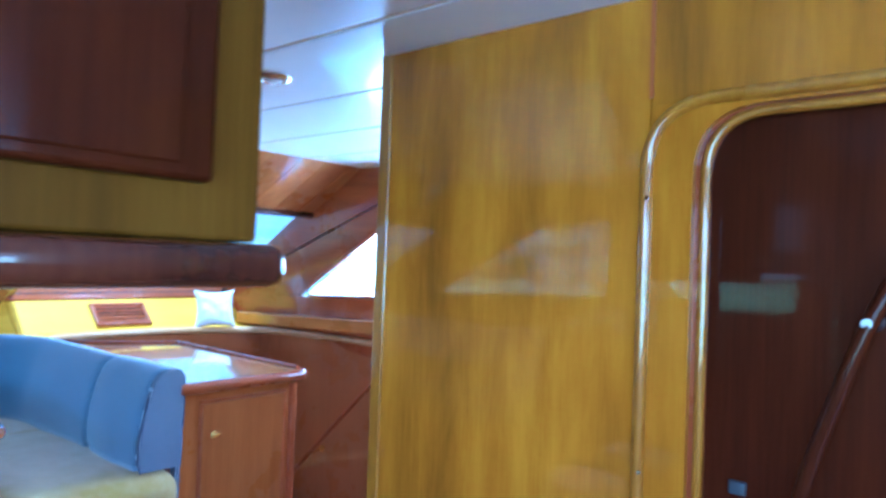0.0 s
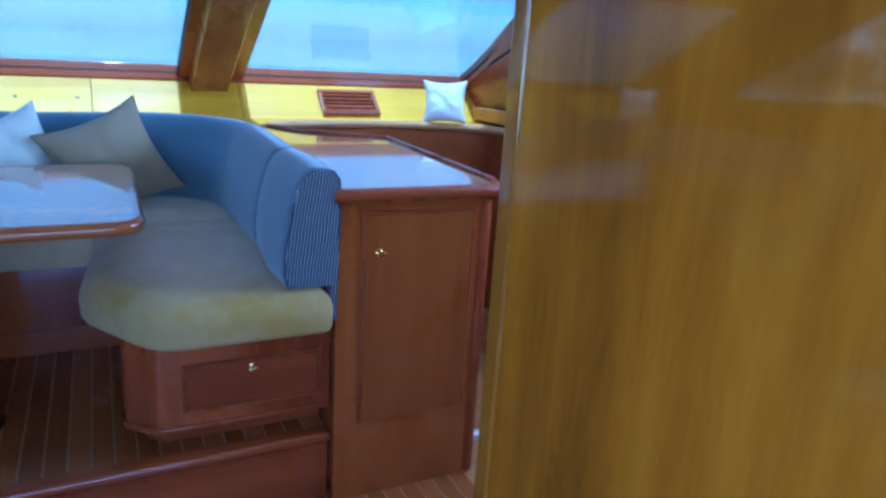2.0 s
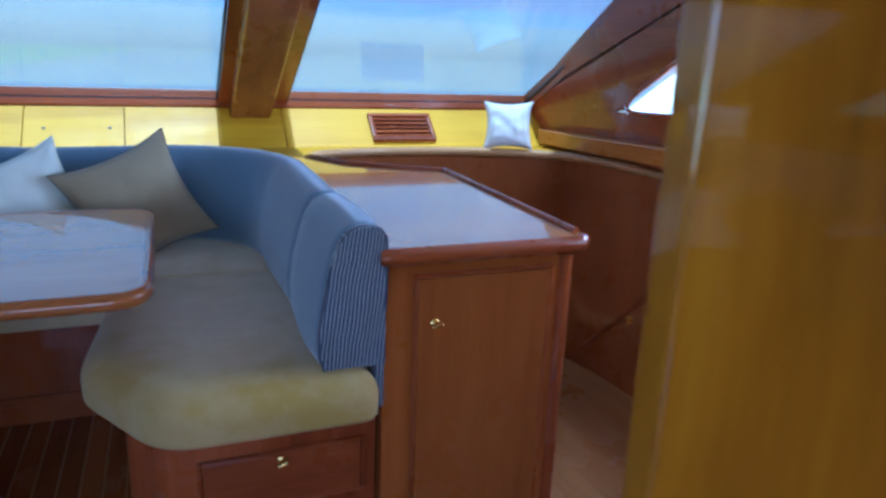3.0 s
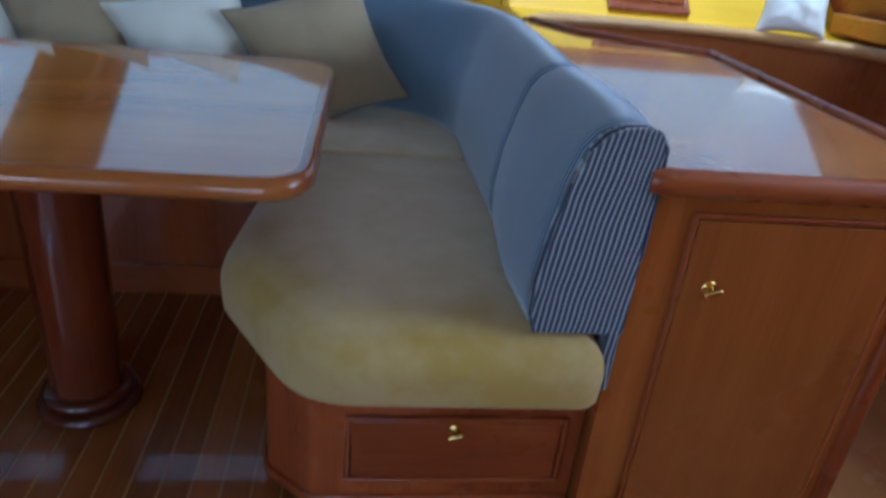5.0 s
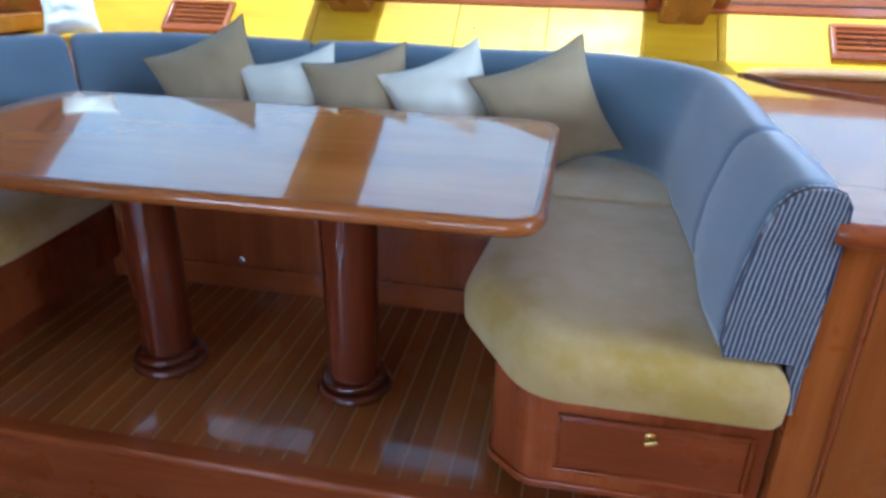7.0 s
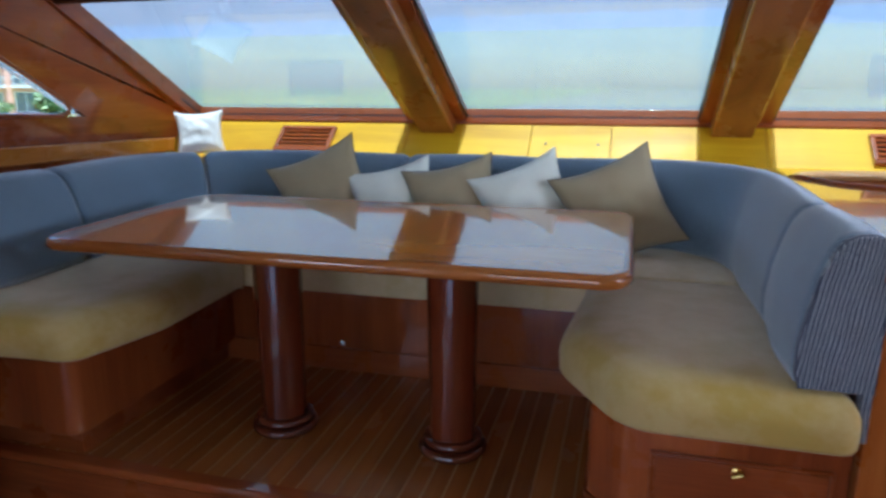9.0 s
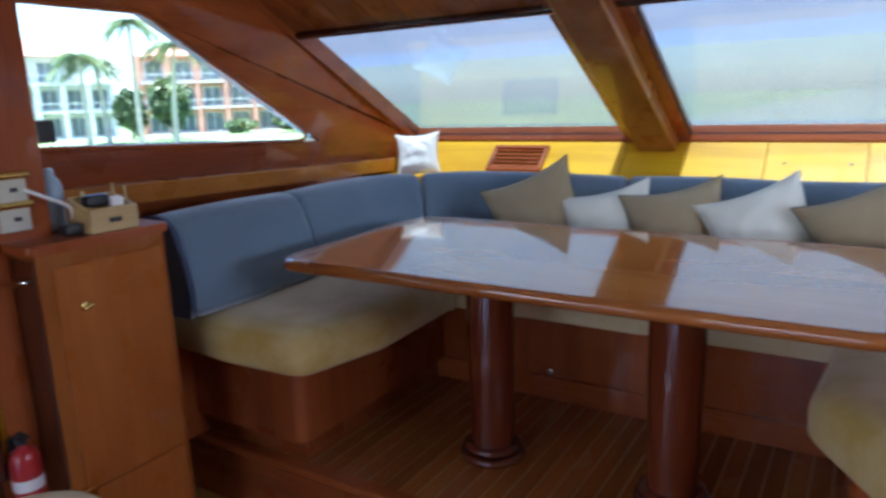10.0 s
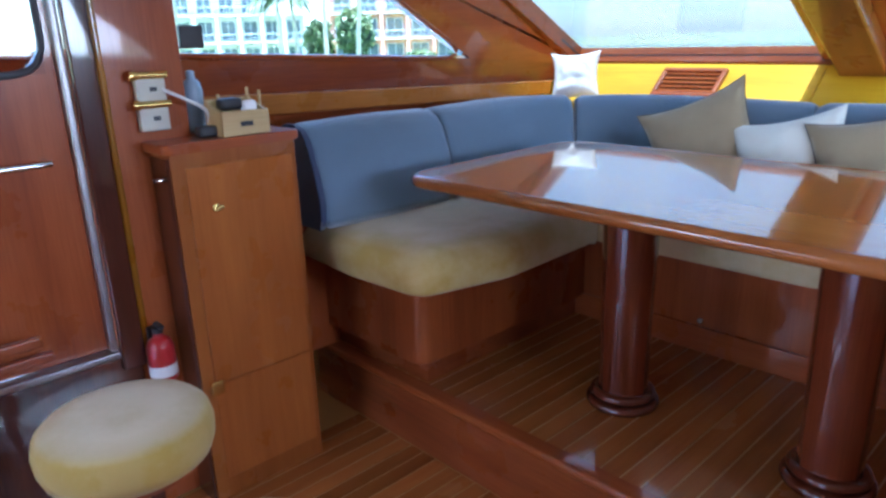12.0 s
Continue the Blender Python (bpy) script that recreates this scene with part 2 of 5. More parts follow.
M_TEAK = wood("teak_plank", dark=(0.23, 0.068, 0.015), mid=(0.34, 0.112, 0.025), light=(0.44, 0.16, 0.038), grain="y", rough=0.22, coat=0.8, vary=0.35)
M_HOLLY = plain("holly_strip", (0.46, 0.22, 0.055), 0.3, coat=0.6)
M_BLUE = striped("blue_stripe", (0.055, 0.090, 0.140), (0.22, 0.31, 0.39), 0.0072)
M_BLUE_END = striped("blue_stripe_end", (0.018, 0.028, 0.060), (0.30, 0.34, 0.38), 0.0092, 0.62)
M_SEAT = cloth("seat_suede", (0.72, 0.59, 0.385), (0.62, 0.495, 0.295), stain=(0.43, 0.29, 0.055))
M_PIPING = plain("piping", (0.12, 0.10, 0.08), 0.8)
M_DULL = plain("dull_metal", (0.34, 0.33, 0.33), 0.4, 1.0, spread=0.2, scale=14.0)
M_TAN = cloth("tan_linen", (0.38, 0.305, 0.18), (0.30, 0.23, 0.125))
M_CREAM = cloth("cream_linen", (0.77, 0.78, 0.67), (0.68, 0.68, 0.57))
M_SATIN = cloth("white_satin", (0.82, 0.80, 0.77), (0.74, 0.71, 0.68), rough=0.45)
M_BRASS = plain("brass", (0.75, 0.52, 0.16), 0.22, 1.0)
M_CHROME = plain("chrome", (0.72, 0.72, 0.72), 0.15, 1.0)
M_WHITE = plain("white_paint", (0.78, 0.77, 0.74), 0.45)
M_HEADLINER = plain("headliner", (0.74, 0.74, 0.75), 0.35, spread=0.03, scale=3.0, coat=0.2)
M_BLACK = plain("black_plastic", (0.02, 0.02, 0.022), 0.4)
M_SEAL = plain("window_seal", (0.03, 0.03, 0.035), 0.5)
M_RED = plain("red_enamel", (0.42, 0.02, 0.02), 0.3, coat=0.5)
M_GELCOAT = plain("white_gelcoat", (0.75, 0.77, 0.78), 0.35)
M_GLASS = clear_glass("glass")
M_TINTED = clear_glass("tinted_glass", (0.66, 0.73, 0.74))
M_SCREEN = mesh_screen("screen_mesh", (0.026, 0.035, 0.038), 0.066)
M_SCREEN_TOP = mesh_screen("screen_upper", (0.040, 0.052, 0.066), 0.0)
M_SCREEN_MID = mesh_screen("screen_middle", (0.040, 0.060, 0.085), 0.0)


# ---------------------------------------------------------------- mesh tools
def thing(name, at, label="", category="", group="", kind=""):
    ob = new(name)
    ob.empty_display_size = 0.05
    ob.location = at
    return tagged(ob, label, category, group, kind)


def base_of(ob):
    v = Vector((0, 0, 0))
    while ob is not None:
        v += Vector(ob.location)
        ob = ob.parent
    return v


def flat_faces(me, smooth):
    """Weight the corner normals by area, so that large faces stay flat between their rounded edges."""
    if len(me.polygons) > 1500:
        return
    around = [[] for _ in me.vertices]
    for f in me.polygons:
        for v in f.vertices:
            around[v].append((f.normal.copy(), f.area))
    limit = math.cos(radians(min(smooth * 1.4, 80)))
    out = []
    for f in me.polygons:
        for v in f.vertices:
            n = Vector((0, 0, 0))
            for m, area in around[v]:
                if m.dot(f.normal) > limit:
                    n += m * area
            out.append(n.normalized() if n.length > 1e-12 else f.normal)
    me.normals_split_custom_set(out)


def to_mesh(name, bm, material, smooth=35):
    me = bpy.data.meshes.new(name)
    bmesh.ops.recalc_face_normals(bm, faces=bm.faces)
    bm.to_mesh(me)
    bm.free()
    me.materials.append(material)
    if smooth:
        me.shade_smooth()
        me.set_sharp_from_angle(angle=radians(smooth))
        flat_faces(me, smooth)
    return me


def part(name, bm, material, parent, label="", smooth=35):
    """One mesh, given in world places, as a part of a thing or of a part."""
    bmesh.ops.translate(bm, verts=bm.verts, vec=-base_of(parent))
    ob = new(name, to_mesh(name, bm, material, smooth))
    ob.parent = parent
    return tagged(ob, label)


def solid(name, bm, material, label="", category="", group="", kind="", smooth=35, at=None):
    """A thing that is one mesh, its origin at the foot."""
    if at is None:
        xs, ys, zs = zip(*(v.co for v in bm.verts))
        at = Vector(((min(xs) + max(xs)) / 2, (min(ys) + max(ys)) / 2, min(zs)))
    bmesh.ops.translate(bm, verts=bm.verts, vec=-Vector(at))
    ob = new(name, to_mesh(name, bm, material, smooth))
    ob.location = at
    return tagged(ob, label, category, group, kind)


def rbox(x0, x1, y0, y1, z0, z1, r=0.004, seg=2):
    bm = bmesh.new()
    bmesh.ops.create_cube(bm, size=1)
    for v in bm.verts:
        v.co = ((x0 + x1) / 2 + v.co.x * (x1 - x0), (y0 + y1) / 2 + v.co.y * (y1 - y0), (z0 + z1) / 2 + v.co.z * (z1 - z0))
    if r:
        bmesh.ops.bevel(bm, geom=bm.edges[:], offset=r, segments=seg, affect='EDGES', profile=0.5, clamp_overlap=True)
    return bm


def prism(outline, lo, hi, axis="z", r=0.0, seg=3, both=True):
    """An outline pulled from lo to hi along an axis, its rims rounded by r."""
    bm = bmesh.new()

    def place(a, b, c):
        return {"z": (a, b, c), "y": (a, c, b), "x": (c, a, b)}[axis]
    low = [bm.verts.new(place(a, b, lo)) for a, b in outline]
    top = [bm.verts.new(place(a, b, hi)) for a, b in outline]
    n = len(outline)
    f0 = bm.faces.new(low[::-1])
    f1 = bm.faces.new(top)
    for i in range(n):
        bm.faces.new((low[i], low[(i + 1) % n], top[(i + 1) % n], top[i]))
    if r:
        rims = set(f1.edges) | (set(f0.edges) if both else set())
        bmesh.ops.bevel(bm, geom=list(rims), offset=r, segments=seg, affect='EDGES', profile=0.5, clamp_overlap=True)
    return bm


def rounded(points, radii, steps=6):
    """A closed outline with its corners rounded."""
    out = []
    n = len(points)
    for i in range(n):
        p, a, b = Vector(points[i]), Vector(points[i - 1]), Vector(points[(i + 1) % n])
        r = radii[i] if isinstance(radii, (list, tuple)) else radii
        if r <= 0:
            out.append(tuple(p))
            continue
        u, w = (a - p).normalized(), (b - p).normalized()
        half = math.acos(max(-1, min(1, u.dot(w)))) / 2
        cut = min(r / math.tan(half), (a - p).length * 0.49, (b - p).length * 0.49)
        p0, p1 = p + u * cut, p + w * cut
        for k in range(steps + 1):
            t = k / steps
            out.append(tuple(p0 * (1 - t) ** 2 + p * 2 * t * (1 - t) + p1 * t ** 2))
    return out


def lathe(profile, at=(0, 0, 0), axis="z", n=24):
    bm = bmesh.new()
    rings = []
    for r, h in profile:
        ring = []
        for k in range(n):
            a = 2 * math.pi * k / n
            c, s = max(r, 1e-4) * math.cos(a), max(r, 1e-4) * math.sin(a)
            p = {"z": (c, s, h), "y": (c, h, s), "x": (h, c, s)}[axis]
            ring.append(bm.verts.new((at[0] + p[0], at[1] + p[1], at[2] + p[2])))
        rings.append(ring)
    for a, b in zip(rings, rings[1:]):
        for k in range(n):
            bm.faces.new((a[k], a[(k + 1) % n], b[(k + 1) % n], b[k]))
    bm.faces.new(rings[0][::-1])
    bm.faces.new(rings[-1])
    return bm


def tube(points, r, n=10, close=False):
    bm = bmesh.new()
    pts = [Vector(p) for p in points]
    rings = []
    m = len(pts)
    for i, p in enumerate(pts):
        if close:
            d = pts[(i + 1) % m] - pts[i - 1]
        else:
            d = pts[min(i + 1, m - 1)] - pts[max(i - 1, 0)]
        d.normalize()
        up = Vector((0, 0, 1)) if abs(d.z) < 0.95 else Vector((1, 0, 0))
        s = d.cross(up).normalized()
        w = s.cross(d)
        rr = r[i] if isinstance(r, (list, tuple)) else r
        rings.append([bm.verts.new(p + s * rr * math.cos(2 * math.pi * k / n) + w * rr * math.sin(2 * math.pi * k / n)) for k in range(n)])
    pairs = list(zip(rings, rings[1:])) + ([(rings[-1], rings[0])] if close else [])
    for a, b in pairs:
        for k in range(n):
            bm.faces.new((a[k], a[(k + 1) % n], b[(k + 1) % n], b[k]))
    if not close:
        bm.faces.new(rings[0][::-1])
        bm.faces.new(rings[-1])
    return bm


def join(*parts):
    """Several bmeshes as one."""
    out = bmesh.new()
    for bm in parts:
        me = bpy.data.meshes.new("piece")
        bm.to_mesh(me)
        bm.free()
        out.from_mesh(me)
        bpy.data.meshes.remove(me)
    return out


def moved(bm, m):
    bmesh.ops.transform(bm, matrix=m, verts=bm.verts)
    return bm


# ---------------------------------------------------------------- the plan
FLOOR, DECK, CEIL = -0.05, 0.20, 2.025       # saloon sole, dinette platform, headliner
NOSE_Y = 4.262                              # front edge of the platform
MID = 2.69                                  # the boat's middle line
SILL_Y, SILL_Z = 6.25, 1.225                 # foot of the raked windscreen
US, UN = Vector((0, -0.883, 0.470)), Vector((0, 0.470, 0.883))


def raked(bm):
    """From (x, up the slope, out of the slope) to the world."""
    for v in bm.verts:
        x, s, o = v.co
        v.co = Vector((x, SILL_Y, SILL_Z)) + US * s + UN * o
    return bm


def side_x(z, left=True):
    x = 0.40 + 0.15 * (z - 1.19)
    return x if left else 2 * MID - x


# ---------------------------------------------------------------- structure
solid("floor", rbox(-0.6, 6.0, -3.0, 6.6, FLOOR - 0.06, FLOOR - 0.0010, 0), M_HOLLY, "pale holly base of the striped teak sole", "floor", kind="structure", at=(0, 0, FLOOR))

CEILING_EDGE = 4.76
ceil_bm = []
seams = [-1.00 + 0.42 * k for k in range(17)]
for x0, x1 in zip(seams, seams[1:]):
    ceil_bm.append(prism([(x0 + 0.007, -3.0), (x1 - 0.007, -3.0), (x1 - 0.007, CEILING_EDGE), (x0 + 0.007, CEILING_EDGE)], CEIL, CEIL + 0.03, r=0.003, seg=1))
solid("ceiling", join(*ceil_bm), M_HEADLINER, "glossy off-white headliner in long panels", "ceiling", kind="structure", at=(0, 0, CEIL))
solid("ceiling_battens", rbox(-1.0, 6.4, -3.0, CEILING_EDGE, CEIL + 0.004, CEIL + 0.06, 0), M_BRASS, "brass strips between the headliner panels", "trim", kind="structure", at=(0, 0, CEIL))


def slope_sheet(outline, o):
    bm = bmesh.new()
    bm.faces.new([bm.verts.new((a, b, o)) for a, b in outline])
    return raked(bm)


def slope_piece(outline, o0, o1, r=0.0):
    return raked(prism(outline, o0, o1, "z", r, 2))


windscreen = thing("wall_windscreen", (MID, SILL_Y, SILL_Z), "raked windscreen framed in varnished cherry", "window wall", kind="structure")
PANES = ((0.47, 1.775), (2.10, 3.274), (3.599, 4.95))
S_TOP, S_CEIL = 1.15, 1.70
M_HEADER = wood("cherry_header", dark=(0.24, 0.068, 0.014), mid=(0.34, 0.11, 0.022), light=(0.43, 0.155, 0.034), grain="y", broad=7.0, vary=0.3)
part("header_backing", slope_piece([(0.30, S_TOP + 0.02), (5.12, S_TOP + 0.02), (5.12, S_CEIL + 0.05), (0.30, S_CEIL + 0.05)], 0.012, 0.08), M_DARK_V, windscreen)
for k in range(28):
    a = 0.30 + 4.82 * k / 28
    part("header_board", slope_piece([(a + 0.0012, S_TOP + 0.031), (a + 0.1709, S_TOP + 0.031), (a + 0.1709, S_CEIL + 0.05), (a + 0.0012, S_CEIL + 0.05)], 0.0, 0.0115, 0.002), M_HEADER, windscreen)
part("header_rail", slope_piece([(0.30, S_TOP - 0.005), (5.12, S_TOP - 0.005), (5.12, S_TOP + 0.03), (0.30, S_TOP + 0.03)], -0.022, 0.06, 0.006), M_DARK_V, windscreen, "dark red top rail")
part("sill_rail", slope_piece([(0.30, -0.055), (5.12, -0.055), (5.12, 0.012), (0.30, 0.012)], -0.03, 0.06, 0.01), M_CHERRY_X, windscreen, "varnished sill rail")
for x0, x1 in ((1.775, 2.10), (3.274, 3.599)):
    part("mullion", slope_piece([(x0 + 0.002, -0.05), (x1 - 0.002, -0.05), (x1 - 0.002, S_CEIL), (x0 + 0.002, S_CEIL)], -0.012, 0.06), M_CHERRY_Y, windscreen)
    left = x0 < MID
    a, b = (x0 + 0.085, x1 - 0.05) if left else (x0 + 0.05, x1 - 0.085)
    part("mullion_cover", slope_piece([(a, -0.13), (b, -0.13), (b, S_CEIL - 0.02), (a, S_CEIL - 0.02)], -0.095, -0.010, 0.012), wood("cherry_cover", (0.16, 0.048, 0.012), (0.245, 0.078, 0.018), (0.32, 0.115, 0.026), grain="y"), windscreen)
for outline in ([(0.30, -0.05), (0.474, -0.05), (0.515, S_CEIL), (0.30, S_CEIL)], [(4.95, -0.05), (5.12, -0.05), (5.12, S_CEIL), (4.95, S_CEIL)]):
    part("end_pillar", slope_piece(outline, -0.03, 0.06), M_CHERRY_Y, windscreen)
for k, (x0, x1) in enumerate(PANES):
    w = thing("window_%d" % (k + 1), (x0, SILL_Y, SILL_Z), "windscreen pane behind a grey-blue sunshade", "window", kind="structure")
    g = part("pane", slope_piece([(x0, 0.0), (x1, 0.0), (x1, S_TOP), (x0, S_TOP)], 0.020, 0.026), M_GLASS, w, smooth=0)
    g.visible_shadow = False
    for n_, (a, b, c, d) in (("seal", (x0, x1, 0.0, 0.012)), ("seal", (x0, x1, S_TOP - 0.012, S_TOP)), ("seal", (x0, x0 + 0.010, 0.012, S_TOP - 0.012)), ("seal", (x1 - 0.010, x1, 0.012, S_TOP - 0.012))):
        part(n_, slope_piece([(a, c), (b, c), (b, d), (a, d)], 0.006, 0.018), M_SEAL, w)
    sc = thing("sunshade", (x0, SILL_Y, SILL_Z), "grey-blue mesh sunshade stretched outside the windscreen", "sunshade", "windscreen sunshades")
    left, right = x0 - 0.1, x1 + 0.1

    def wavy(base, size, k=k):
        """An uneven edge across the cloth."""
        return [(left + (right - left) * i / 60, base + size * (noise.noise(Vector((i * 0.35, base * 9, k))) + 0.5 * abs(math.sin(i * 0.55 + k)))) for i in range(61)]
    low, high = wavy(0.735, 0.006), wavy(0.845, 0.012)
    # the two darker upper strips are opaque, added to keep sun off the settee
    part("mesh", slope_sheet([(left, -0.04), (right, -0.04)] + low[::-1], 0.062), M_SCREEN, sc, smooth=0)
    part("fold", slope_sheet(low + high[::-1], 0.062), M_SCREEN_MID, sc, "bluish middle band", smooth=0)
    part("hem", slope_sheet(high + [(right, 1.35), (left, 1.35)], 0.062), M_SCREEN_TOP, sc, "darker upper band", smooth=0)

# dash under the windscreen: a sloping board with vents, then a ledge with a rounded lip
dash = thing("dash", (MID, 5.95, 1.0), "sunlit honey-coloured dash board under the windscreen", "dash", kind="structure")
BOARD_TOP, BOARD_FOOT = (6.205, 1.18), (6.035, 1.030)


def on_board(bm):
    """From (x, up the board, out of the board towards the cabin)."""
    d = Vector((0, BOARD_TOP[0] - BOARD_FOOT[0], BOARD_TOP[1] - BOARD_FOOT[1]))
    ln = d.length
    d.normalize()
    nrm = Vector((0, -d.z, d.y))
    for v in bm.verts:
        x, s, o = v.co
        v.co = Vector((x, BOARD_FOOT[0], BOARD_FOOT[1])) + d * s + nrm * o
    return bm


BOARD_LEN = math.hypot(BOARD_TOP[0] - BOARD_FOOT[0], BOARD_TOP[1] - BOARD_FOOT[1])
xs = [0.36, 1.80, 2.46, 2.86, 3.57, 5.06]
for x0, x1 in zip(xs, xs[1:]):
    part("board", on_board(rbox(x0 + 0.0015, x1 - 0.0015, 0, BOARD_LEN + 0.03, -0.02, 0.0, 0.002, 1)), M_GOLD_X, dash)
part("board_backing", on_board(rbox(0.3, 5.12, -0.02, BOARD_LEN + 0.06, -0.05, -0.0225, 0)), M_DARK_V, dash)
for x in (2.54, 2.80):
    part("screw", on_board(lathe([(0.008, 0.0), (0.006, 0.003)], (x, BOARD_LEN * 0.55, 0), "z", 10)), M_BLACK, dash)


def vent(x0, x1, s0=0.025, s1=None):
    s1 = s1 or BOARD_LEN - 0.018
    v = thing("air_vent", ((x0 + x1) / 2, 6.1, 1.0), "slatted wooden air vent set in the dash board", "vent", "dash vents")
    part("backing", on_board(rbox(x0 + 0.01, x1 - 0.01, s0 + 0.005, s1 - 0.005, 0.001, 0.004, 0)), M_BLACK, v)
    for a, b, c, d in ((x0, x1, s0, s0 + 0.022), (x0, x1, s1 - 0.022, s1), (x0, x0 + 0.022, s0 + 0.022, s1 - 0.022), (x1 - 0.022, x1, s0 + 0.022, s1 - 0.022)):
        part("frame", on_board(rbox(a, b, c, d, 0.001, 0.024, 0.003, 1)), M_CHERRY_X, v)
    n = 5
    for k in range(n):
        s = s0 + 0.022 + (s1 - s0 - 0.044) * (k + 0.5) / n
        bm = rbox(x0 + 0.022, x1 - 0.022, -0.012, 0.012, -0.003, 0.003, 0.001, 1)
        part("slat", on_board(moved(bm, Matrix.Translation((0, s, 0.014)) @ Matrix.Rotation(radians(-25), 4, 'X'))), M_CHERRY_X, v)


vent(1.053, 1.381)
vent(3.999, 4.336)

LEDGE_Z = 1.03


def smooth_line(points, steps=8):
    """A Catmull-Rom line through the points."""
    p = [Vector(q) for q in points]
    p = [2 * p[0] - p[1]] + p + [2 * p[-1] - p[-2]]
    out = []
    for i in range(1, len(p) - 2):
        for k in range(steps):
            t = k / steps
            a, b, c, d = p[i - 1], p[i], p[i + 1], p[i + 2]
            out.append(0.5 * (2 * b + (c - a) * t + (2 * a - 5 * b + 4 * c - d) * t * t + (3 * b - a - 3 * c + d) * t ** 3))
    out.append(p[-2])
    return out


LIP = smooth_line([(3.60, 5.70), (3.68, 5.83), (3.95, 5.905), (4.40, 5.89), (4.72, 5.77), (4.92, 5.57), (4.99, 5.1), (5.0, 4.4)])
lip2 = [(p.x, p.y) for p in LIP]
ledge_outline = lip2 + [(5.10, 4.4), (5.10, 6.05), (3.45, 6.05), (3.45, 5.70)]
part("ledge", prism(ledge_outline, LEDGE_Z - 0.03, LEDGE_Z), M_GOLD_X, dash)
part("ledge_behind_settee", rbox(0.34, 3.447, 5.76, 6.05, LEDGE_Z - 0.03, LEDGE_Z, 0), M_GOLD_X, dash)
part("lip", tube([(x, y, LEDGE_Z - 0.008) for x, y in lip2], 0.021, 10), wood("lip_varnish", (0.34, 0.17, 0.06), (0.44, 0.235, 0.09), (0.52, 0.30, 0.13), grain="x", coat=0.6), dash, "rounded lip of the ledge")
# the curved wall of the stairwell that the ledge crowns
well = bmesh.new()
cols = []
for p, q in zip(LIP, LIP[1:] + [LIP[-1] + (LIP[-1] - LIP[-2])]):
    d = (q - p).normalized()
    nrm = Vector((d.y, -d.x))
    o = p - nrm * 0.02
    o2 = p - nrm * 0.05
    cols.append([well.verts.new((o.x, o.y, LEDGE_Z - 0.031)), well.verts.new((o.x, o.y, -1.0)), well.verts.new((o2.x, o2.y, -1.0)), well.verts.new((o2.x, o2.y, LEDGE_Z - 0.031))])
for a, b in zip(cols, cols[1:]):
    for k in range(4):
        well.faces.new((a[k], a[(k + 1) % 4], b[(k + 1) % 4], b[k]))
solid("wall_stairwell", well, wood("stairwell_veneer", (0.22, 0.060, 0.015), (0.33, 0.098, 0.026), (0.42, 0.14, 0.038), grain="z", broad=2.0), "curved red-brown wall of the companionway", "wall", kind="structure", at=(4.4, 5.4, FLOOR))

